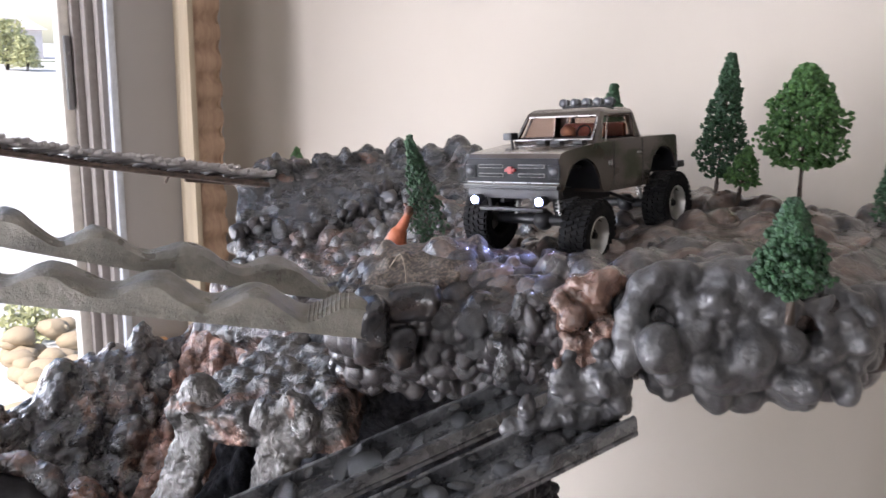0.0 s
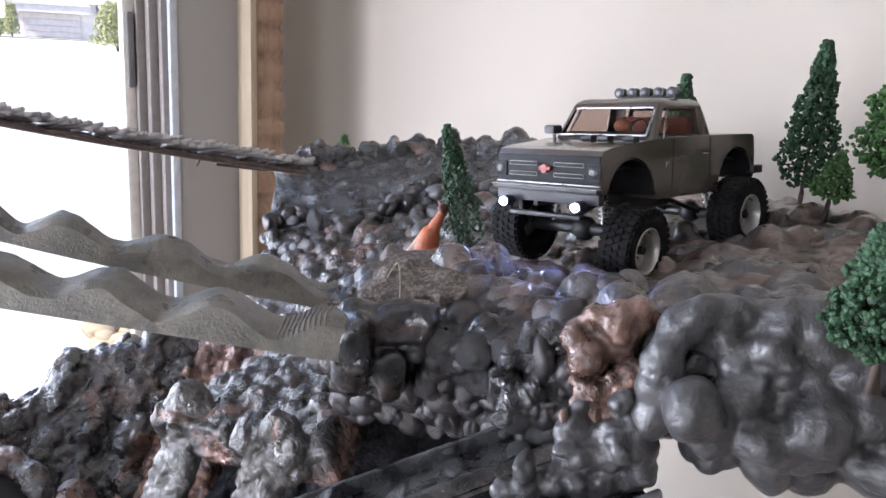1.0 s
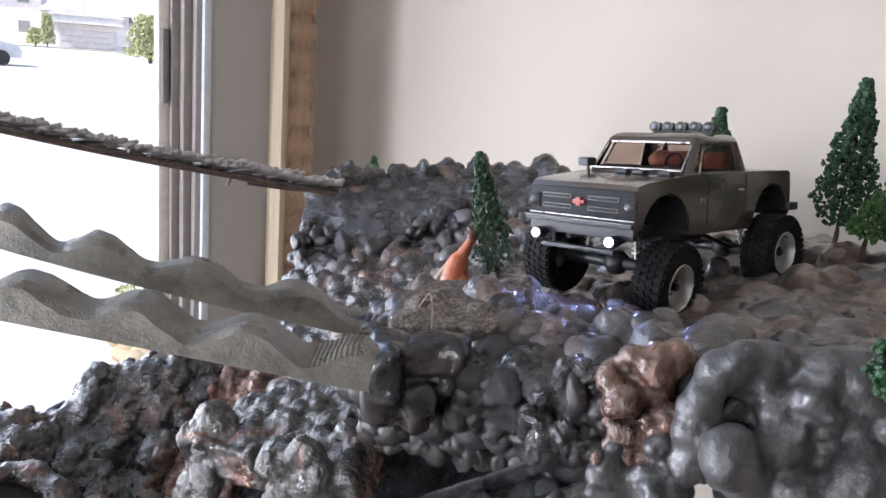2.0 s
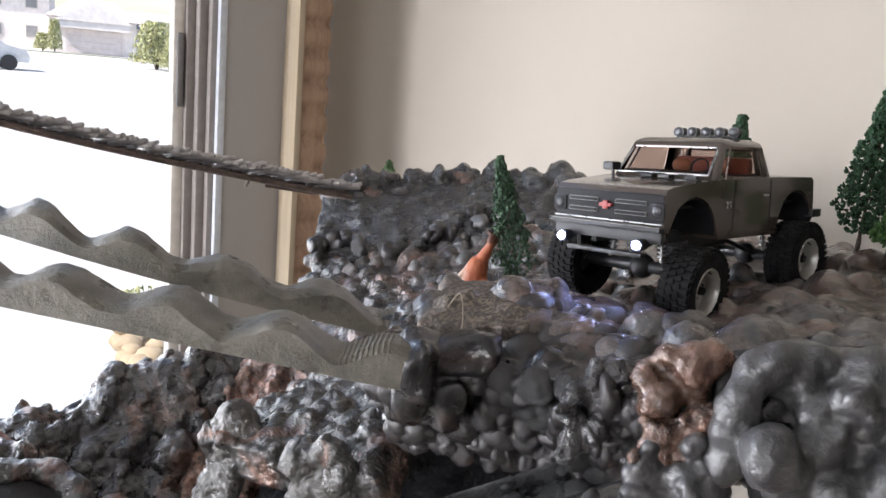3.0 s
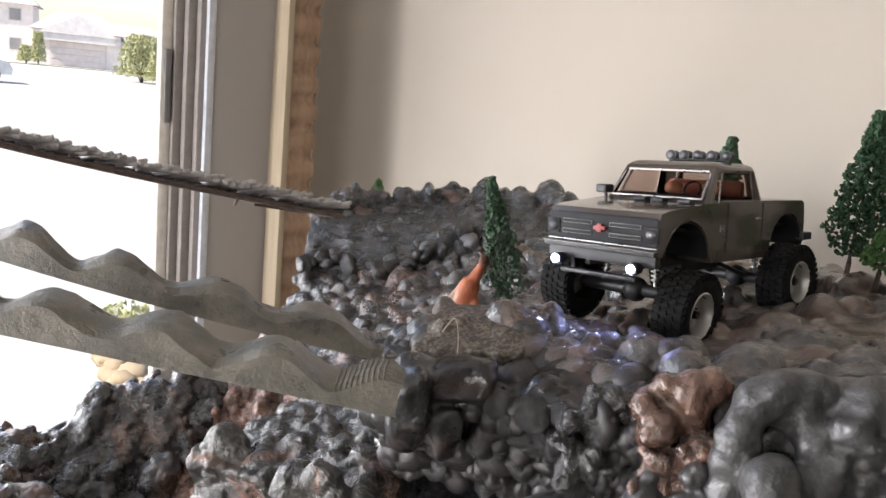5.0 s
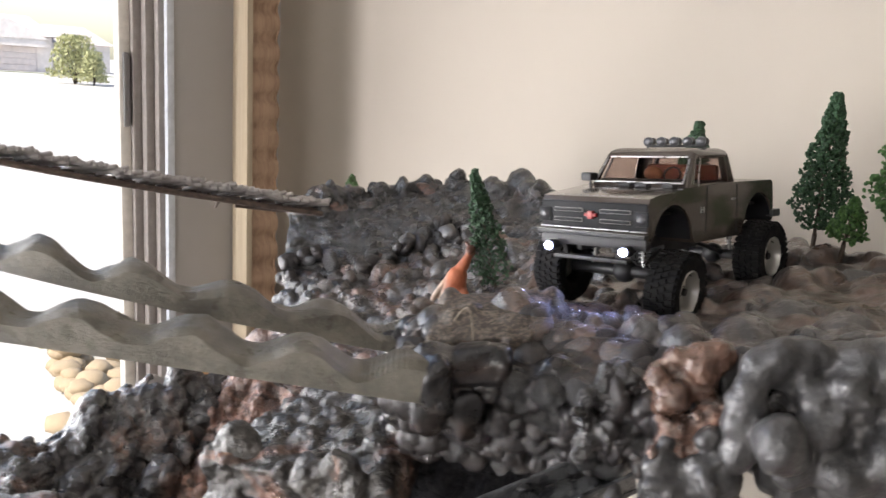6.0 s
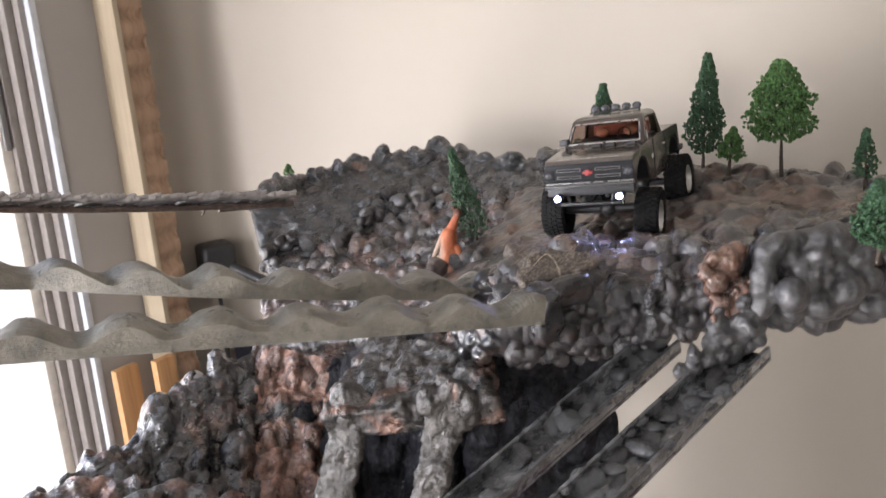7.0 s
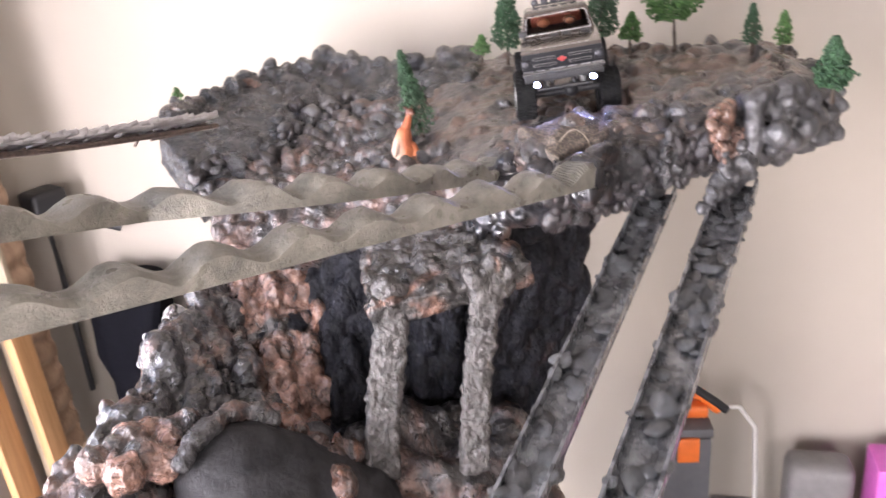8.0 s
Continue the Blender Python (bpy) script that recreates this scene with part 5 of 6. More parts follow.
part("steering_wheel", t, BLACK_PL, truck)

# front: grille panel, bars, badge, headlamps, bumper with lit lamps
part("grille", box(bmesh.new(), 0.0985, 0.1003, -0.0372, 0.0372, 0.0625, 0.0805, 0.0012), BLACKOUT, truck, "black recessed grille panel")
for z in (0.0678, 0.0745):
    for y in (-0.0165, 0.0165):
        bar = part("grille_bar", box(bmesh.new(), 0.1, 0.1012, y - 0.0105, y + 0.0105, z - 0.0014, z + 0.0014, 0.0005), SILVER_TRIM, truck, "thin silver-edged grille slot")
        part("slot", box(bmesh.new(), 0.1008, 0.1016, y - 0.0098, y + 0.0098, z - 0.0009, z + 0.0009, 0.0003), BLACKOUT, bar, "dark slot inside the silver edge")
part("grille_lip", box(bmesh.new(), 0.099, 0.1012, -0.0372, 0.0372, 0.0617, 0.0626, 0.0003), CHROME, truck, "thin silver lower grille lip")
bm = bmesh.new()
box(bm, 0.1, 0.1024, -0.0042, 0.0042, 0.0705, 0.0728, 0.0004)
box(bm, 0.1, 0.1026, -0.0018, 0.0018, 0.0690, 0.0743, 0.0004)
part("badge", bm, RED_PL, truck, "small red badge shape")
for s in (-1, 1):
    h = part("headlamp", box(bmesh.new(), 0.0995, 0.1012, s * 0.0338 - 0.0046, s * 0.0338 + 0.0046, 0.0655, 0.0755, 0.0014), BLACKOUT, truck, "square black headlamp bezel")
    t = bmesh.new()
    bmesh.ops.create_uvsphere(t, u_segments=16, v_segments=10, radius=0.0037)
    t.transform(Matrix.Translation((0.1008, s * 0.0338, 0.0705)) @ Matrix.Diagonal((0.45, 1, 1, 1)))
    part("lens", t, LENS, h, "round unlit clear lens")
bm = bmesh.new()
for i in range(9):                                    # raised letters on the hood's edge, as plain bars
    y = 0.024 - i * 0.006
    box(bm, 0.0955, 0.0968, y - 0.0019, y + 0.0019, 0.0842, 0.0847, 0.0002)
part("hood_bars", bm, GREY_PL, truck, "row of small grey bars on the hood edge")
bm = bmesh.new()
box(bm, 0.098, 0.1045, -0.038, 0.038, 0.0575, 0.0605, 0.001)
box(bm, 0.0945, 0.1005, -0.037, 0.037, 0.050, 0.0575, 0.0012)
box(bm, 0.096, 0.103, -0.026, 0.026, 0.0405, 0.0435, 0.001)
for s in (-1, 1):
    rod(bm, (0.10, s * 0.018, 0.0435), (0.099, s * 0.02, 0.051), 0.0015, n=6)
part("bumper", bm, BLACK_PL, truck, "black crawler bumper")
part("bumper_edge", box(bmesh.new(), 0.1005, 0.1052, -0.0385, 0.0385, 0.0603, 0.0608, 0.0001), SILVER_TRIM, truck, "thin bright bumper edge")
for s in (-1, 1):
    cup = bmesh.new()
    rod(cup, (0.101, s * 0.0262, 0.0492), (0.1082, s * 0.0262, 0.0492), 0.0036, 0.0040, 14)
    lampcup = part("bumper_lamp", cup, BLACK_PL, truck, "lit round bumper lamp")
    t = bmesh.new()
    bmesh.ops.create_uvsphere(t, u_segments=14, v_segments=10, radius=0.0026)
    t.transform(Matrix.Translation((0.1082, s * 0.0262, 0.0492)) @ Matrix.Diagonal((0.5, 1, 1, 1)))
    part("lamp_glow", t, LED, lampcup, "glowing white lamp lens")
# hood details
for y in (0.026, 0.008, -0.004):
    bm = bmesh.new()
    box(bm, 0.047, 0.054, y - 0.004, y + 0.004, 0.0885, 0.0912, 0.0008)
    rod(bm, (0.05, y, 0.0912), (0.057, y - 0.006, 0.0915), 0.0006, n=5)
    part("wiper", bm, BLACK_PL, truck, "black wiper piece")
bm = bmesh.new()
box(bm, 0.042, 0.052, -0.038, -0.030, 0.092, 0.098, 0.0016)
rod(bm, (0.046, -0.033, 0.0870), (0.046, -0.034, 0.093), 0.0012, n=6)
part("mirror", bm, BLACK_PL, truck, "small black wing mirror")
# roof lamps
bm = bmesh.new()
for s in (-1, 1):
    rod(bm, (-0.0105, s * 0.021, 0.115), (-0.0105, s * 0.021, 0.1175), 0.001, n=6)
rod(bm, (-0.0105, -0.0215, 0.1172), (-0.0105, 0.0215, 0.1172), 0.0011, n=8)
bar = part("roof_bar", bm, BLACK_PL, truck, "black roof light bar")
for i in range(5):
    y = -0.0193 + i * 0.00965
    bm = bmesh.new()
    rod(bm, (-0.0140, y, 0.1205), (-0.0080, y, 0.1205), 0.0033, 0.0038, 16)
    rod(bm, (-0.011, y, 0.1165), (-0.011, y, 0.119), 0.0012, n=6)
    h = part("roof_lamp", bm, BLACK_PL, truck, "round black roof lamp")
    t = bmesh.new()
    bmesh.ops.create_uvsphere(t, u_segments=14, v_segments=8, radius=0.0031)
    t.transform(Matrix.Translation((-0.0080, y, 0.1205)) @ Matrix.Diagonal((0.3, 1, 1, 1)))
    part("lens", t, LENS, h, "unlit grey lens")
# roll bar in the bed, rear bumper, badges on the flank
bm = bmesh.new()
for s in (-1, 1):
    tube(bm, [(-0.034, s * 0.027, 0.065), (-0.034, s * 0.027, 0.100), (-0.033, s * 0.024, 0.109)], 0.0016, 8)
    rod(bm, (-0.034, s * 0.026, 0.107), (-0.058, s * 0.027, 0.068), 0.0015, n=8)
rod(bm, (-0.033, -0.024, 0.109), (-0.033, 0.024, 0.109), 0.0016, n=8)
part("roll_bar", bm, BLACK_PL, truck, "black tubular roll bar")
bm = bmesh.new()
box(bm, -0.101, -0.094, -0.034, 0.034, 0.057, 0.064, 0.001)
for s in (-1, 1):
    box(bm, -0.104, -0.090, s * 0.036 - 0.003, s * 0.036 + 0.003, 0.060, 0.066, 0.001)
part("rear_bumper", bm, BLACK_PL, truck, "black rear bumper")
for s in (-1, 1):
    bm = bmesh.new()
    box(bm, 0.0285, 0.0292, s * 0.0377 - 0.0003, s * 0.0377 + 0.0003, 0.0705, 0.0745)
    box(bm, 0.0245, 0.0252, s * 0.0377 - 0.0003, s * 0.0377 + 0.0003, 0.0705, 0.0745)
    box(bm, 0.0255, 0.0282, s * 0.0377 - 0.0003, s * 0.0377 + 0.0003, 0.0725, 0.0732)
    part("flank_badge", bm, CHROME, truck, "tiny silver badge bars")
    for a, b in (((0.020, 0.0890), (0.021, 0.056)), ((-0.0275, 0.0890), (-0.0275, 0.053))):
        bm = rod(bmesh.new(), (a[0], s * 0.0372, a[1]), (b[0], s * 0.0375, b[1]), 0.00045, n=5)
        part("door_seam", bm, BLACKOUT, truck, "dark door seam")
    part("door_handle", box(bmesh.new(), -0.024, -0.018, s * 0.0378 - 0.0006, s * 0.0378 + 0.0006, 0.0775, 0.0787, 0.0003), CHROME, truck)
# chassis, axles, links, shocks
bm = bmesh.new()
for s in (-1, 1):
    box(bm, -0.085, 0.094, s * 0.014 - 0.002, s * 0.014 + 0.002, 0.042, 0.050, 0.0008)
box(bm, -0.02, 0.03, -0.016, 0.016, 0.036, 0.048, 0.002)
box(bm, 0.030, 0.060, -0.012, 0.012, 0.040, 0.050, 0.002)
part("chassis", bm, BLACK_PL, truck, "black ladder chassis and gearbox")
for ax in (AX_F, AX_R):
    bm = bmesh.new()
    rod(bm, (ax, -0.038, 0.026), (ax, 0.038, 0.026), 0.0042, n=10)
    ball(bm, (ax, 0.006, 0.026), (0.009, 0.0085, 0.0085), 2)
    for s in (-1, 1):
        rod(bm, (ax, s * 0.015, 0.026), (ax - math.copysign(0.045, ax), s * 0.012, 0.040), 0.0017, n=7)
    axle = part("axle", bm, BLACK_PL, truck, "black axle with links")
    for s in (-1, 1):
        bm = bmesh.new()
        rod(bm, (ax, s * 0.021, 0.028), (ax - math.copysign(0.004, ax), s * 0.017, 0.058), 0.0016, n=8)
        for i in range(7):
            z = 0.034 + i * 0.0028
            t = bmesh.new()
            bmesh.ops.create_cone(t, cap_ends=True, segments=10, radius1=0.0032, radius2=0.0032, depth=0.0011)
            add(bm, t, Matrix.Translation((ax - math.copysign(0.0008 + i * 0.0004, ax), s * (0.0202 - i * 0.0004), z)))
        part("shock", bm, CHROME, axle, "coil-over shock")
    bm = bmesh.new()
    box(bm, ax - 0.012, ax + 0.012, -0.03, 0.03, 0.0705, 0.0725, 0.001)
    part("arch_liner", bm, BLACKOUT, truck, "black inner arch")


def tyre_mesh(R, W):
    """A knobbly tyre: torus-like casing with two staggered rows of tread blocks and side lugs."""
    bm = bmesh.new()
    prof = [(R * 0.54, -W * 0.44), (R * 0.60, -W * 0.50), (R * 0.85, -W * 0.52), (R * 0.94, -W * 0.46), (R * 0.955, -W * 0.2), (R * 0.955, W * 0.2), (R * 0.94, W * 0.46), (R * 0.85, W * 0.52), (R * 0.60, W * 0.50), (R * 0.54, W * 0.44)]
    N = 40
    rings = [[bm.verts.new((r * math.cos(a), y, r * math.sin(a))) for r, y in prof] for a in (2 * math.pi * i / N for i in range(N))]
    for i in range(N):
        a, b = rings[i], rings[(i + 1) % N]
        for j in range(len(prof)):
            k2 = (j + 1) % len(prof)
            bm.faces.new((a[j], a[k2], b[k2], b[j]))
    bmesh.ops.recalc_face_normals(bm, faces=bm.faces[:])
    for i in range(34):
        for row, (y, w) in enumerate(((-0.36, 0.22), (-0.11, 0.19), (0.11, 0.19), (0.36, 0.22))):
            a = 2 * math.pi * (i + (0.5 if row % 2 else 0)) / 34
            m = Matrix.Rotation(-a, 4, "Y") @ Matrix.Translation((R * 0.965, y * W, 0)) @ Matrix.Rotation(radians(18 if row in (1, 2) else 0), 4, "X")
            box(bm, -R * 0.03, R * 0.035, -w * W / 2, w * W / 2, -R * 0.055, R * 0.055, m=m)
        for s in (-1, 1):
            a = 2 * math.pi * (i + 0.25) / 34
            m = Matrix.Rotation(-a, 4, "Y") @ Matrix.Translation((R * 0.90, s * W * 0.51, 0))
            box(bm, -R * 0.05, R * 0.04, -W * 0.025, W * 0.025, -R * 0.05, R * 0.05, m=m)
    return bm


def rim_bmesh(R, W):
    bm = bmesh.new()
    prof = [(R, W * 0.47), (R * 0.94, W * 0.49), (R * 0.90, W * 0.44), (R * 0.86, W * 0.05), (R * 0.30, W * 0.02), (R * 0.28, W * 0.16), (0.0005, W * 0.16)]
    N = 32
    rings = [[bm.verts.new((r * math.cos(a), y, r * math.sin(a))) for r, y in prof] for a in (2 * math.pi * i / N for i in range(N))]
    for i in range(N):
        a, b = rings[i], rings[(i + 1) % N]
        for j in range(len(prof) - 1):
            bm.faces.new((a[j], a[j + 1], b[j + 1], b[j]))
    bmesh.ops.recalc_face_normals(bm, faces=bm.faces[:])
    for i in range(8):
        m = Matrix.Rotation(2 * math.pi * i / 8, 4, "Y")
        box(bm, R * 0.26, R * 0.88, W * 0.03, W * 0.06, -R * 0.14, R * 0.14, 0.0004, 1, m)
    for i in range(12):
        a = 2 * math.pi * i / 12
        ball(bm, (R * 0.95 * math.cos(a), W * 0.49, R * 0.95 * math.sin(a)), 0.0006, 1)
    return bm


first = None
for ax, y, z in HUBS:
    steer, lean = (4, -4) if ax > 0 else (0, 0)
    m = Matrix.Translation((ax, y, z)) @ Matrix.Rotation(radians(lean), 4, "X") @ Matrix.Rotation(radians(steer + (0 if y > 0 else 180)), 4, "Z")
    wheel = tagged(new("wheel"), "chunky black crawler wheel")
    wheel.parent, wheel.matrix_basis = truck, m
    if first is None:
        ty = part("tyre", tyre_mesh(R_T, W_T), RUBBER, wheel, "knobbly black rubber tyre")
        ri = part("rim", rim_bmesh(R_T * 0.56, W_T), RIM, wheel, "satin silver beadlock rim")
        bm = bmesh.new()
        rod(bm, (0, W_T * 0.1, 0), (0, W_T * 0.34, 0), 0.0030, 0.0026, 10)
        for i in range(5):
            a = 2 * math.pi * i / 5
            rod(bm, (0.005 * math.cos(a), W_T * 0.1, 0.005 * math.sin(a)), (0.005 * math.cos(a), W_T * 0.2, 0.005 * math.sin(a)), 0.0008, n=6)
        hb = part("hub", bm, BLACK_PL, wheel, "black hub nut")
        first = (ty, ri, hb)
    else:
        for o in first:
            c = o.copy()
            scene.collection.objects.link(c)
            c.parent = wheel

# the shell sits low and broad on the chassis
broad = Matrix.Translation((0, 0, -0.004)) @ Matrix.Diagonal((1, 1.14, 1, 1))
for o in truck.children_recursive:
    root = o if o.parent is truck else o.parent
    if root.name.split(".")[0] not in ("wheel", "axle", "chassis") and o.parent.name.split(".")[0] not in ("wheel", "axle"):
        o.data.transform(broad)

# ---- clutter behind the model ----
bench = part("bench", box(bmesh.new(), -0.9, 0.62, -0.25, 0.22, 0.26, 0.30, 0.004), GREY_PL)
bench.matrix_basis = pose(-0.05, 0.62, 0, 0, 0, -12)
tagged(bench, "grey bench top carrying the model mountain", "bench")
for x in (-0.85, 0.57):
    for y in (-0.2, 0.17):
        c = part("leg", box(bmesh.new(), x - 0.03, x + 0.03, y - 0.03, y + 0.03, FLOOR, 0.26, 0.003), GREY_PL, bench)

case = thing("tool_case", "dark grey plastic tool case on the bench", "tool case", pose(0.393, 0.7685, 0.30, 0, 0, -35))
part("case_body", box(bmesh.new(), -0.012, 0.07, -0.05, 0.05, 0.0, 0.232, 0.008), CASE_GREY, case)
part("case_lid", box(bmesh.new(), -0.014, 0.072, -0.052, 0.052, 0.233, 0.252, 0.006), CASE_GREY, case)
part("clasp", box(bmesh.new(), 0.012, 0.048, -0.057, -0.050, 0.19, 0.237, 0.003), ORANGE_PL, case, "orange clasp")

grip = thing("orange_tool", "orange and black hand tool lying on the tool case", "hand tool", pose(0.425, 0.745, 0.552, 0, 0, -35))
part("handle", tube(bmesh.new(), [(-0.055, 0, 0.01), (-0.05, 0, 0.04), (-0.02, 0, 0.05), (0.02, 0, 0.036), (0.05, 0, 0.006)], 0.011, 12), ORANGE_PL, grip, "curved orange handle")
part("grip", tube(bmesh.new(), [(-0.025, -0.006, 0.056), (0.01, -0.006, 0.05), (0.045, -0.006, 0.022), (0.062, -0.005, 0.006)], 0.0075, 10), BLACK_PL, grip, "black rubber grip")
bm = box(bmesh.new(), -0.06, 0.03, -0.02, 0.02, 0.0, 0.022, 0.006, 3)
part("base", bm, ORANGE_PL, grip, "orange tool base")
part("hook", tube(bmesh.new(), [(-0.03, 0.0, 0.03), (-0.025, 0, 0.045), (-0.008, 0, 0.042), (-0.006, 0, 0.028)], 0.005, 8), BLACK_PL, grip)
cable = part("cable", tube(bmesh.new(), [(0.475, 0.712, 0.560), (0.50, 0.70, 0.555), (0.525, 0.685, 0.51), (0.53, 0.68, 0.40), (0.53, 0.675, 0.305)], 0.0042, 8), CABLE)
tagged(cable, "off-white cable hanging from the tool", "cable")
rack = part("wall_shelf", box(bmesh.new(), 1.30, 2.0, -0.16, -0.002, 0.28, 0.30, 0.003), GREY_PL)
rack.matrix_basis = ROOM
tagged(rack, "narrow grey shelf along the cream wall", "shelf")
crate = part("pink_box", box(bmesh.new(), -0.05, 0.10, -0.04, 0.04, 0, 0.17, 0.006), PINK_PL)
crate.matrix_basis = ROOM @ pose(1.60, -0.08, 0.30)
tagged(crate, "pink plastic box on the wall shelf", "box")
bm = box(bmesh.new(), -0.06, 0.05, -0.035, 0.035, 0, 0.155, 0.025, 4)
sack = part("grey_case", bm, GREY_PL)
sack.matrix_basis = ROOM @ pose(1.475, -0.075, 0.30)
tagged(sack, "rounded grey block beside the pink box", "case")

drill = thing("black_tool", "black tool hanging by the room's corner", "hand tool", ROOM @ pose(0.06, -0.075, 0.90, 0, 0, -20))
part("tool_body", box(bmesh.new(), -0.03, 0.03, -0.035, 0.035, -0.03, 0.05, 0.012, 3), BLACK_PL, drill)
part("tool_handle", tube(bmesh.new(), [(0.02, 0.02, 0.0), (0.05, 0.05, -0.02), (0.09, 0.09, -0.045)], 0.011, 10), BLACK_PL, drill)
part("tool_tail", tube(bmesh.new(), [(-0.01, 0, -0.02), (-0.01, 0.0, -0.15), (-0.02, 0, -0.4)], 0.006, 8), BLACK_PL, drill)
bm = box(bmesh.new(), -0.05, 0.05, -0.04, 0.04, 0.0, 0.46, 0.03, 4)
bmesh.ops.subdivide_edges(bm, edges=bm.edges[:], cuts=5, use_grid_fill=True)
for v in bm.verts:
    v.co += Vector((0.012, 0.016, 0.006)) * noise.noise(v.co * 11) + Vector((0, 0.006, 0)) * math.sin(v.co.x * 90)
bag = part("black_bag", bm, CLOTH)
bag.matrix_basis = ROOM @ pose(0.19, -0.075, 0.30) @ Matrix.Diagonal((1.7, 1, 1.05, 1))
tagged(bag, "slumped black cloth bag behind the slope", "bag")
shelf = part("side_stand", box(bmesh.new(), -0.09, 0.11, -0.05, 0.05, FLOOR, 0.30, 0.004), GREY_PL)
shelf.matrix_basis = ROOM @ pose(0.19, -0.075, 0)
tagged(shelf, "plain grey stand under the black bag", "stand")

# ---- outdoors ----
g = bmesh.new()
bmesh.ops.create_grid(g, x_segments=2, y_segments=2, size=900)
ground = part("ground", g, PALE_GROUND, None, "sunlit pale concrete street and drive", smooth=False)
ground.location = (-300, 300, -0.36)
tagged(ground, kind="structure", category="ground")


def outdoors(v, d):
    """The place d metres out from the window, v metres along it."""
    return ROOM @ Vector((-d, v, 0))


def house(m, w, depth, h, floors, garage, label):
    root = thing("house", label, "house", m, "houses over the street")
    part("wall", box(bmesh.new(), -w / 2, w / 2, 0, depth, 0, h), STUCCO, root, smooth=False)
    bm = bmesh.new()
    e = 0.5
    v = [bm.verts.new(p) for p in ((-w / 2 - e, -e, h), (w / 2 + e, -e, h), (w / 2 + e, depth + e, h), (-w / 2 - e, depth + e, h), (-w / 2 + w * 0.25, depth / 2, h + depth * 0.24), (w / 2 - w * 0.25, depth / 2, h + depth * 0.24))]
    for f in ((0, 1, 5, 4), (1, 2, 5), (2, 3, 4, 5), (3, 0, 4), (3, 2, 1, 0)):
        bm.faces.new([v[i] for i in f])
    part("roof", bm, ROOF, root, "low hipped tile roof", smooth=False)
    if garage is not None:
        gd = part("garage_door", box(bmesh.new(), garage - 2.5, garage + 2.5, -0.12, 0.0, 0.0, 2.3, 0.02), DOOR_PAINT, root, "beige panelled garage door", smooth=False)
        for i in range(4):
            part("panel", box(bmesh.new(), garage - 2.4, garage + 2.4, -0.17, -0.125, 0.08 + i * 0.56, 0.56 + i * 0.56, 0.02), DOOR_PAINT, gd, smooth=False)
        g2 = bmesh.new()
        vv = [g2.verts.new(p) for p in ((garage - 3.6, -0.9, h - 0.3), (garage + 3.6, -0.9, h - 0.3), (garage, -0.9, h + 1.5), (garage - 3.6, 1, h - 0.3), (garage + 3.6, 1, h - 0.3), (garage, 3, h + 1.5))]
        for f in ((0, 1, 2), (0, 2, 5, 3), (1, 4, 5, 2), (3, 5, 4)):
            g2.faces.new([vv[i] for i in f])
        part("gable", g2, STUCCO, root, "gable over the garage", smooth=False)
        part("porch_wall", box(bmesh.new(), garage - 3.3, garage + 3.3, -0.8, -0.02, 2.3, h - 0.3), STUCCO, root, smooth=False)
    n = int(w / 2.4)
    for fl in range(floors):
        for i in range(n):
            x = -w / 2 + w * (i + 0.5) / n
            z = 1.0 + fl * 2.9
            if garage is not None and fl == 0 and abs(x - garage) < 3.8:
                continue
            wd = part("window", box(bmesh.new(), x - 0.6, x + 0.6, -0.06, 0.0, z, z + 1.3), VINYL, root, smooth=False)
            part("pane", box(bmesh.new(), x - 0.5, x + 0.5, -0.08, -0.062, z + 0.1, z + 1.2), PALED_GLASS, wd, smooth=False)
    return root


def away(x, y, d):
    """A place on the ground outdoors, d metres off along the level direction (x, y)."""
    n = math.hypot(x, y)
    return Vector((x / n * d, y / n * d, -0.36))


def turned(p, extra=0):
    """The pose of a thing at p whose front looks back at the room."""
    return Matrix.Translation(p) @ Matrix.Rotation(math.atan2(-p.x, p.y) + radians(extra), 4, "Z")


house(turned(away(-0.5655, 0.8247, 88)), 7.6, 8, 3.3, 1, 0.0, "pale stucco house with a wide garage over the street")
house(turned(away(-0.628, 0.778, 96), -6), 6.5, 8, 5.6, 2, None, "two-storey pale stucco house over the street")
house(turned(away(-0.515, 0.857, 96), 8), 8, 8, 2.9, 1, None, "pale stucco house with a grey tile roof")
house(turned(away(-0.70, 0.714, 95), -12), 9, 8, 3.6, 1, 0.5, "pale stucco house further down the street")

car = thing("parked_car", "white car parked on the sunny street", "car", turned(away(-0.6585, 0.7525, 40), 4))
prof = [(-2.1, 0.35), (-2.15, 0.75), (-1.9, 0.95), (-1.2, 1.0), (-0.6, 1.42), (0.6, 1.46), (1.3, 1.02), (2.0, 0.88), (2.15, 0.6), (2.1, 0.35)]
part("body", extrude_profile(bmesh.new(), prof, -0.85, 0.85), CAR_WHITE, car)
for s in (-0.86, 0.86):
    part("side_window", extrude_profile(bmesh.new(), [(-1.0, 1.02), (-0.55, 1.36), (0.55, 1.39), (1.05, 1.04)], s - 0.012, s + 0.012), PALED_GLASS, car)
    for x in (-1.35, 1.35):
        bm = bmesh.new()
        rod(bm, (x, s - 0.1, 0.32), (x, s + 0.03, 0.32), 0.32, n=20)
        part("wheel", bm, BLACK_PL, car)


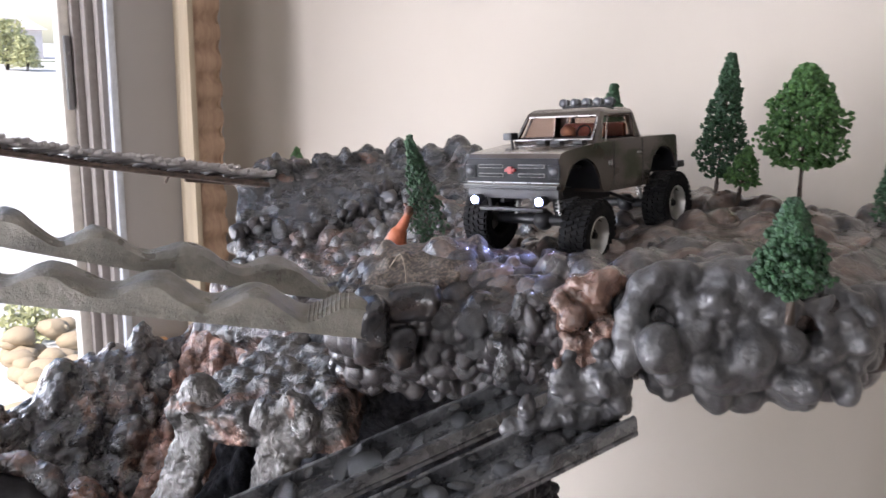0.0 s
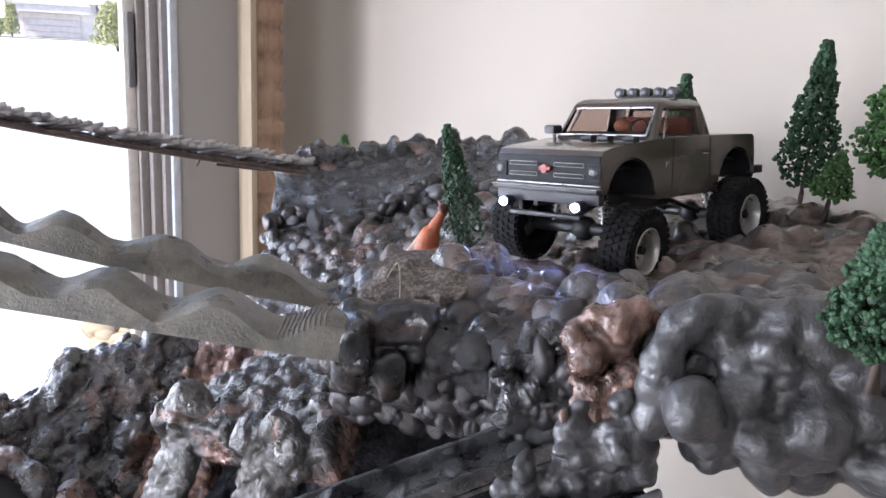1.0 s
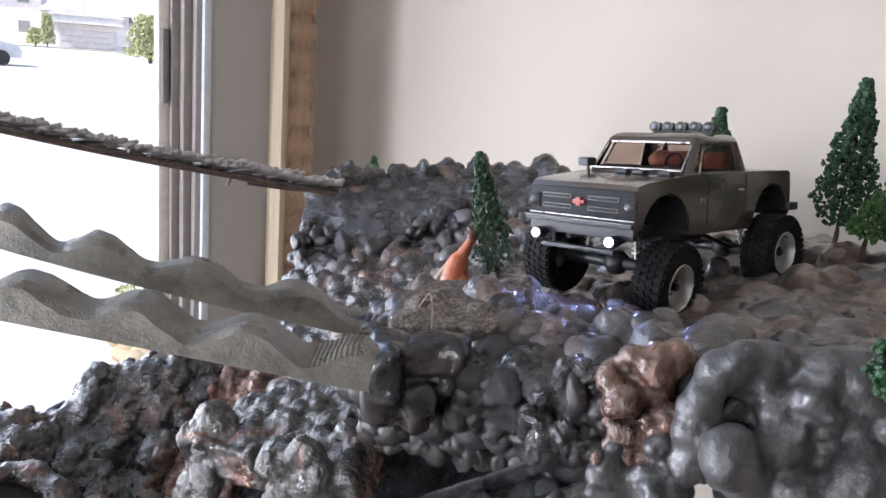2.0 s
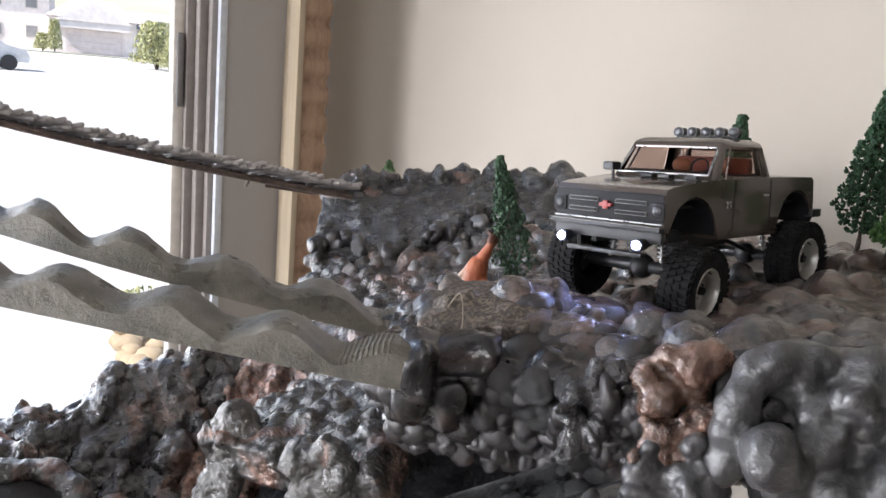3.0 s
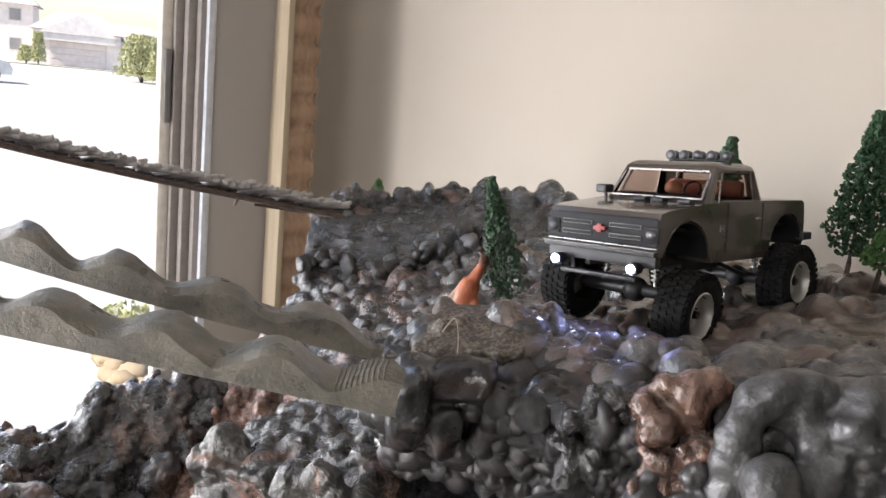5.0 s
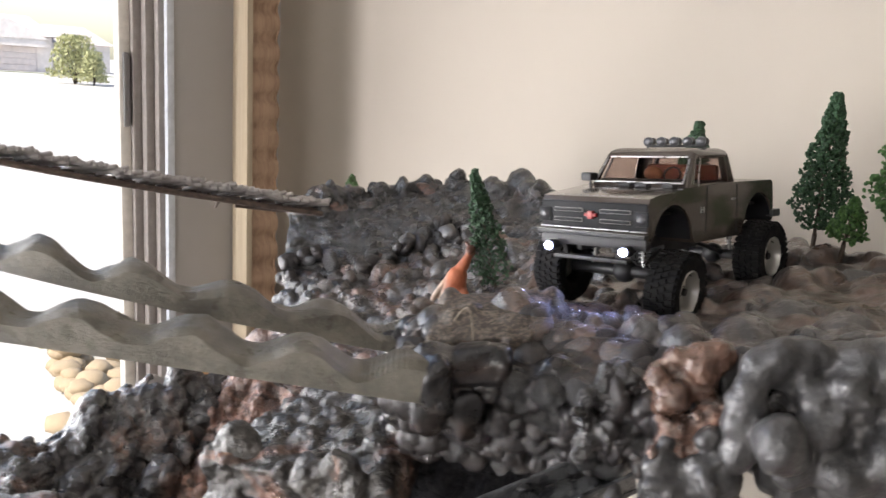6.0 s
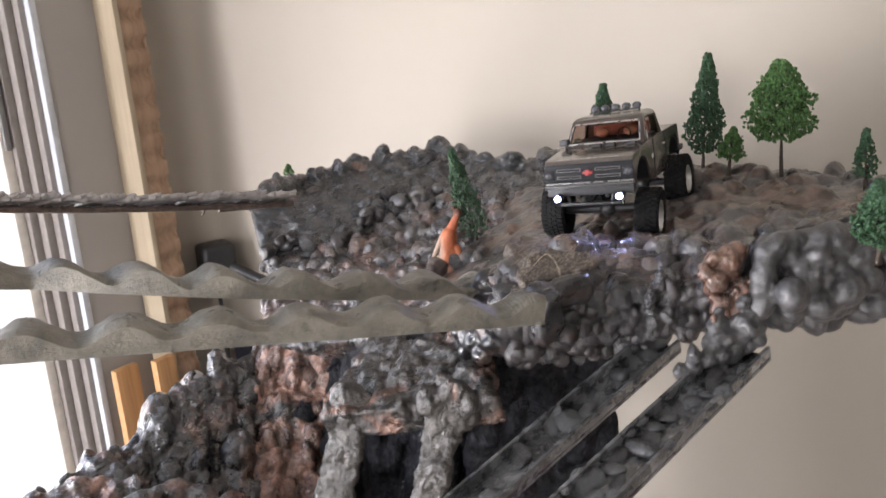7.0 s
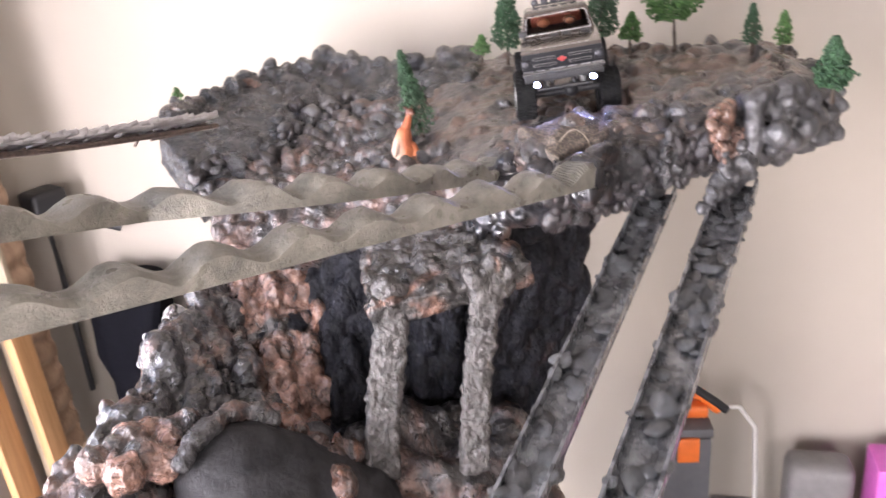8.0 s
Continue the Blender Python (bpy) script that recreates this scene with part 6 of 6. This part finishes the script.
def shrub(p, w, h, n, leaf, seed):
    """A loose shrub of many small leaves on a few stems."""
    root = thing("shrub", "loose green garden shrub, its leaves paled for haze", "shrub", Matrix.Translation(p), "garden shrubs")
    r = random.Random(seed)
    bm = bmesh.new()
    for i in range(5):
        a = r.uniform(0, 6.28)
        tube(bm, [(0, 0, 0), (math.cos(a) * w * 0.15, math.sin(a) * w * 0.15, h * 0.4), (math.cos(a) * w * 0.3, math.sin(a) * w * 0.3, h * 0.75)], lambda t: w * 0.025 * (1.1 - t), 5)
    part("stems", bm, TRUNK, root)
    vs, fs = [], []
    for i in range(n):
        q = Euler((r.uniform(0, 6), r.uniform(0, 6), r.uniform(0, 6))).to_matrix()
        a, k, z = r.uniform(0, 6.28), r.random() ** 0.5, r.random()
        c = Vector((math.cos(a) * k * w / 2 * (1.1 - 0.5 * z), math.sin(a) * k * w / 2 * (1.1 - 0.5 * z), h * (0.12 + 0.88 * z)))
        j = len(vs)
        vs += [c + q @ Vector(v) * leaf for v in ((-1, 0, 0), (0, 0.4, 0.1), (1, 0, 0), (0, -0.4, 0.1))]
        fs.append((j, j + 1, j + 2, j + 3))
    me = bpy.data.meshes.new("leaves")
    me.from_pydata(vs, [], fs)
    part_mesh("leaves", me, BUSH_GREEN, root, smooth=False)


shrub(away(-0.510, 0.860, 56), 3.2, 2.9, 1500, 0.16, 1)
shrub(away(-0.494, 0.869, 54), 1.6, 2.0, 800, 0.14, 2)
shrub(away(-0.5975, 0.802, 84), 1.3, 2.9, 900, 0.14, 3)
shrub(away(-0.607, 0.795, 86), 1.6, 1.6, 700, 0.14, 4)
lawn = bmesh.new()
box(lawn, -14, 14, -0.5, 0.5, 0, 0.05)
lw = part("lawn_strip", lawn, LAWN, None, "narrow green lawn before the houses", smooth=False)
lw.matrix_basis = turned(away(-0.575, 0.82, 82))
tagged(lw, kind="structure", category="lawn")
# tan landscaping stones and low plants outside the window
r = random.Random(3)
for i in range(46):
    p = away(-0.50 + r.uniform(-0.03, 0.05), 0.86, r.uniform(3.8, 4.8))
    t = bmesh.new()
    bmesh.ops.create_icosphere(t, subdivisions=2, radius=1)
    for v in t.verts:
        v.co *= 1 + 0.25 * noise.noise(v.co * 1.4 + Vector((i * 3.3, 0, 0)))
    ob = part("garden_stone", t, STONE_TAN)
    k = r.uniform(0.04, 0.085)
    ob.matrix_basis = Matrix.Translation(p + Vector((0, 0, k * 0.35 + r.uniform(0, 0.12)))) @ Matrix.Diagonal((k, k * r.uniform(0.7, 1), k * 0.65, 1))
    tagged(ob, "tan garden stone in a low pile outside the window", "stone", "garden stones")
shrub(away(-0.50, 0.86, 5.0), 0.4, 0.22, 320, 0.03, 9)
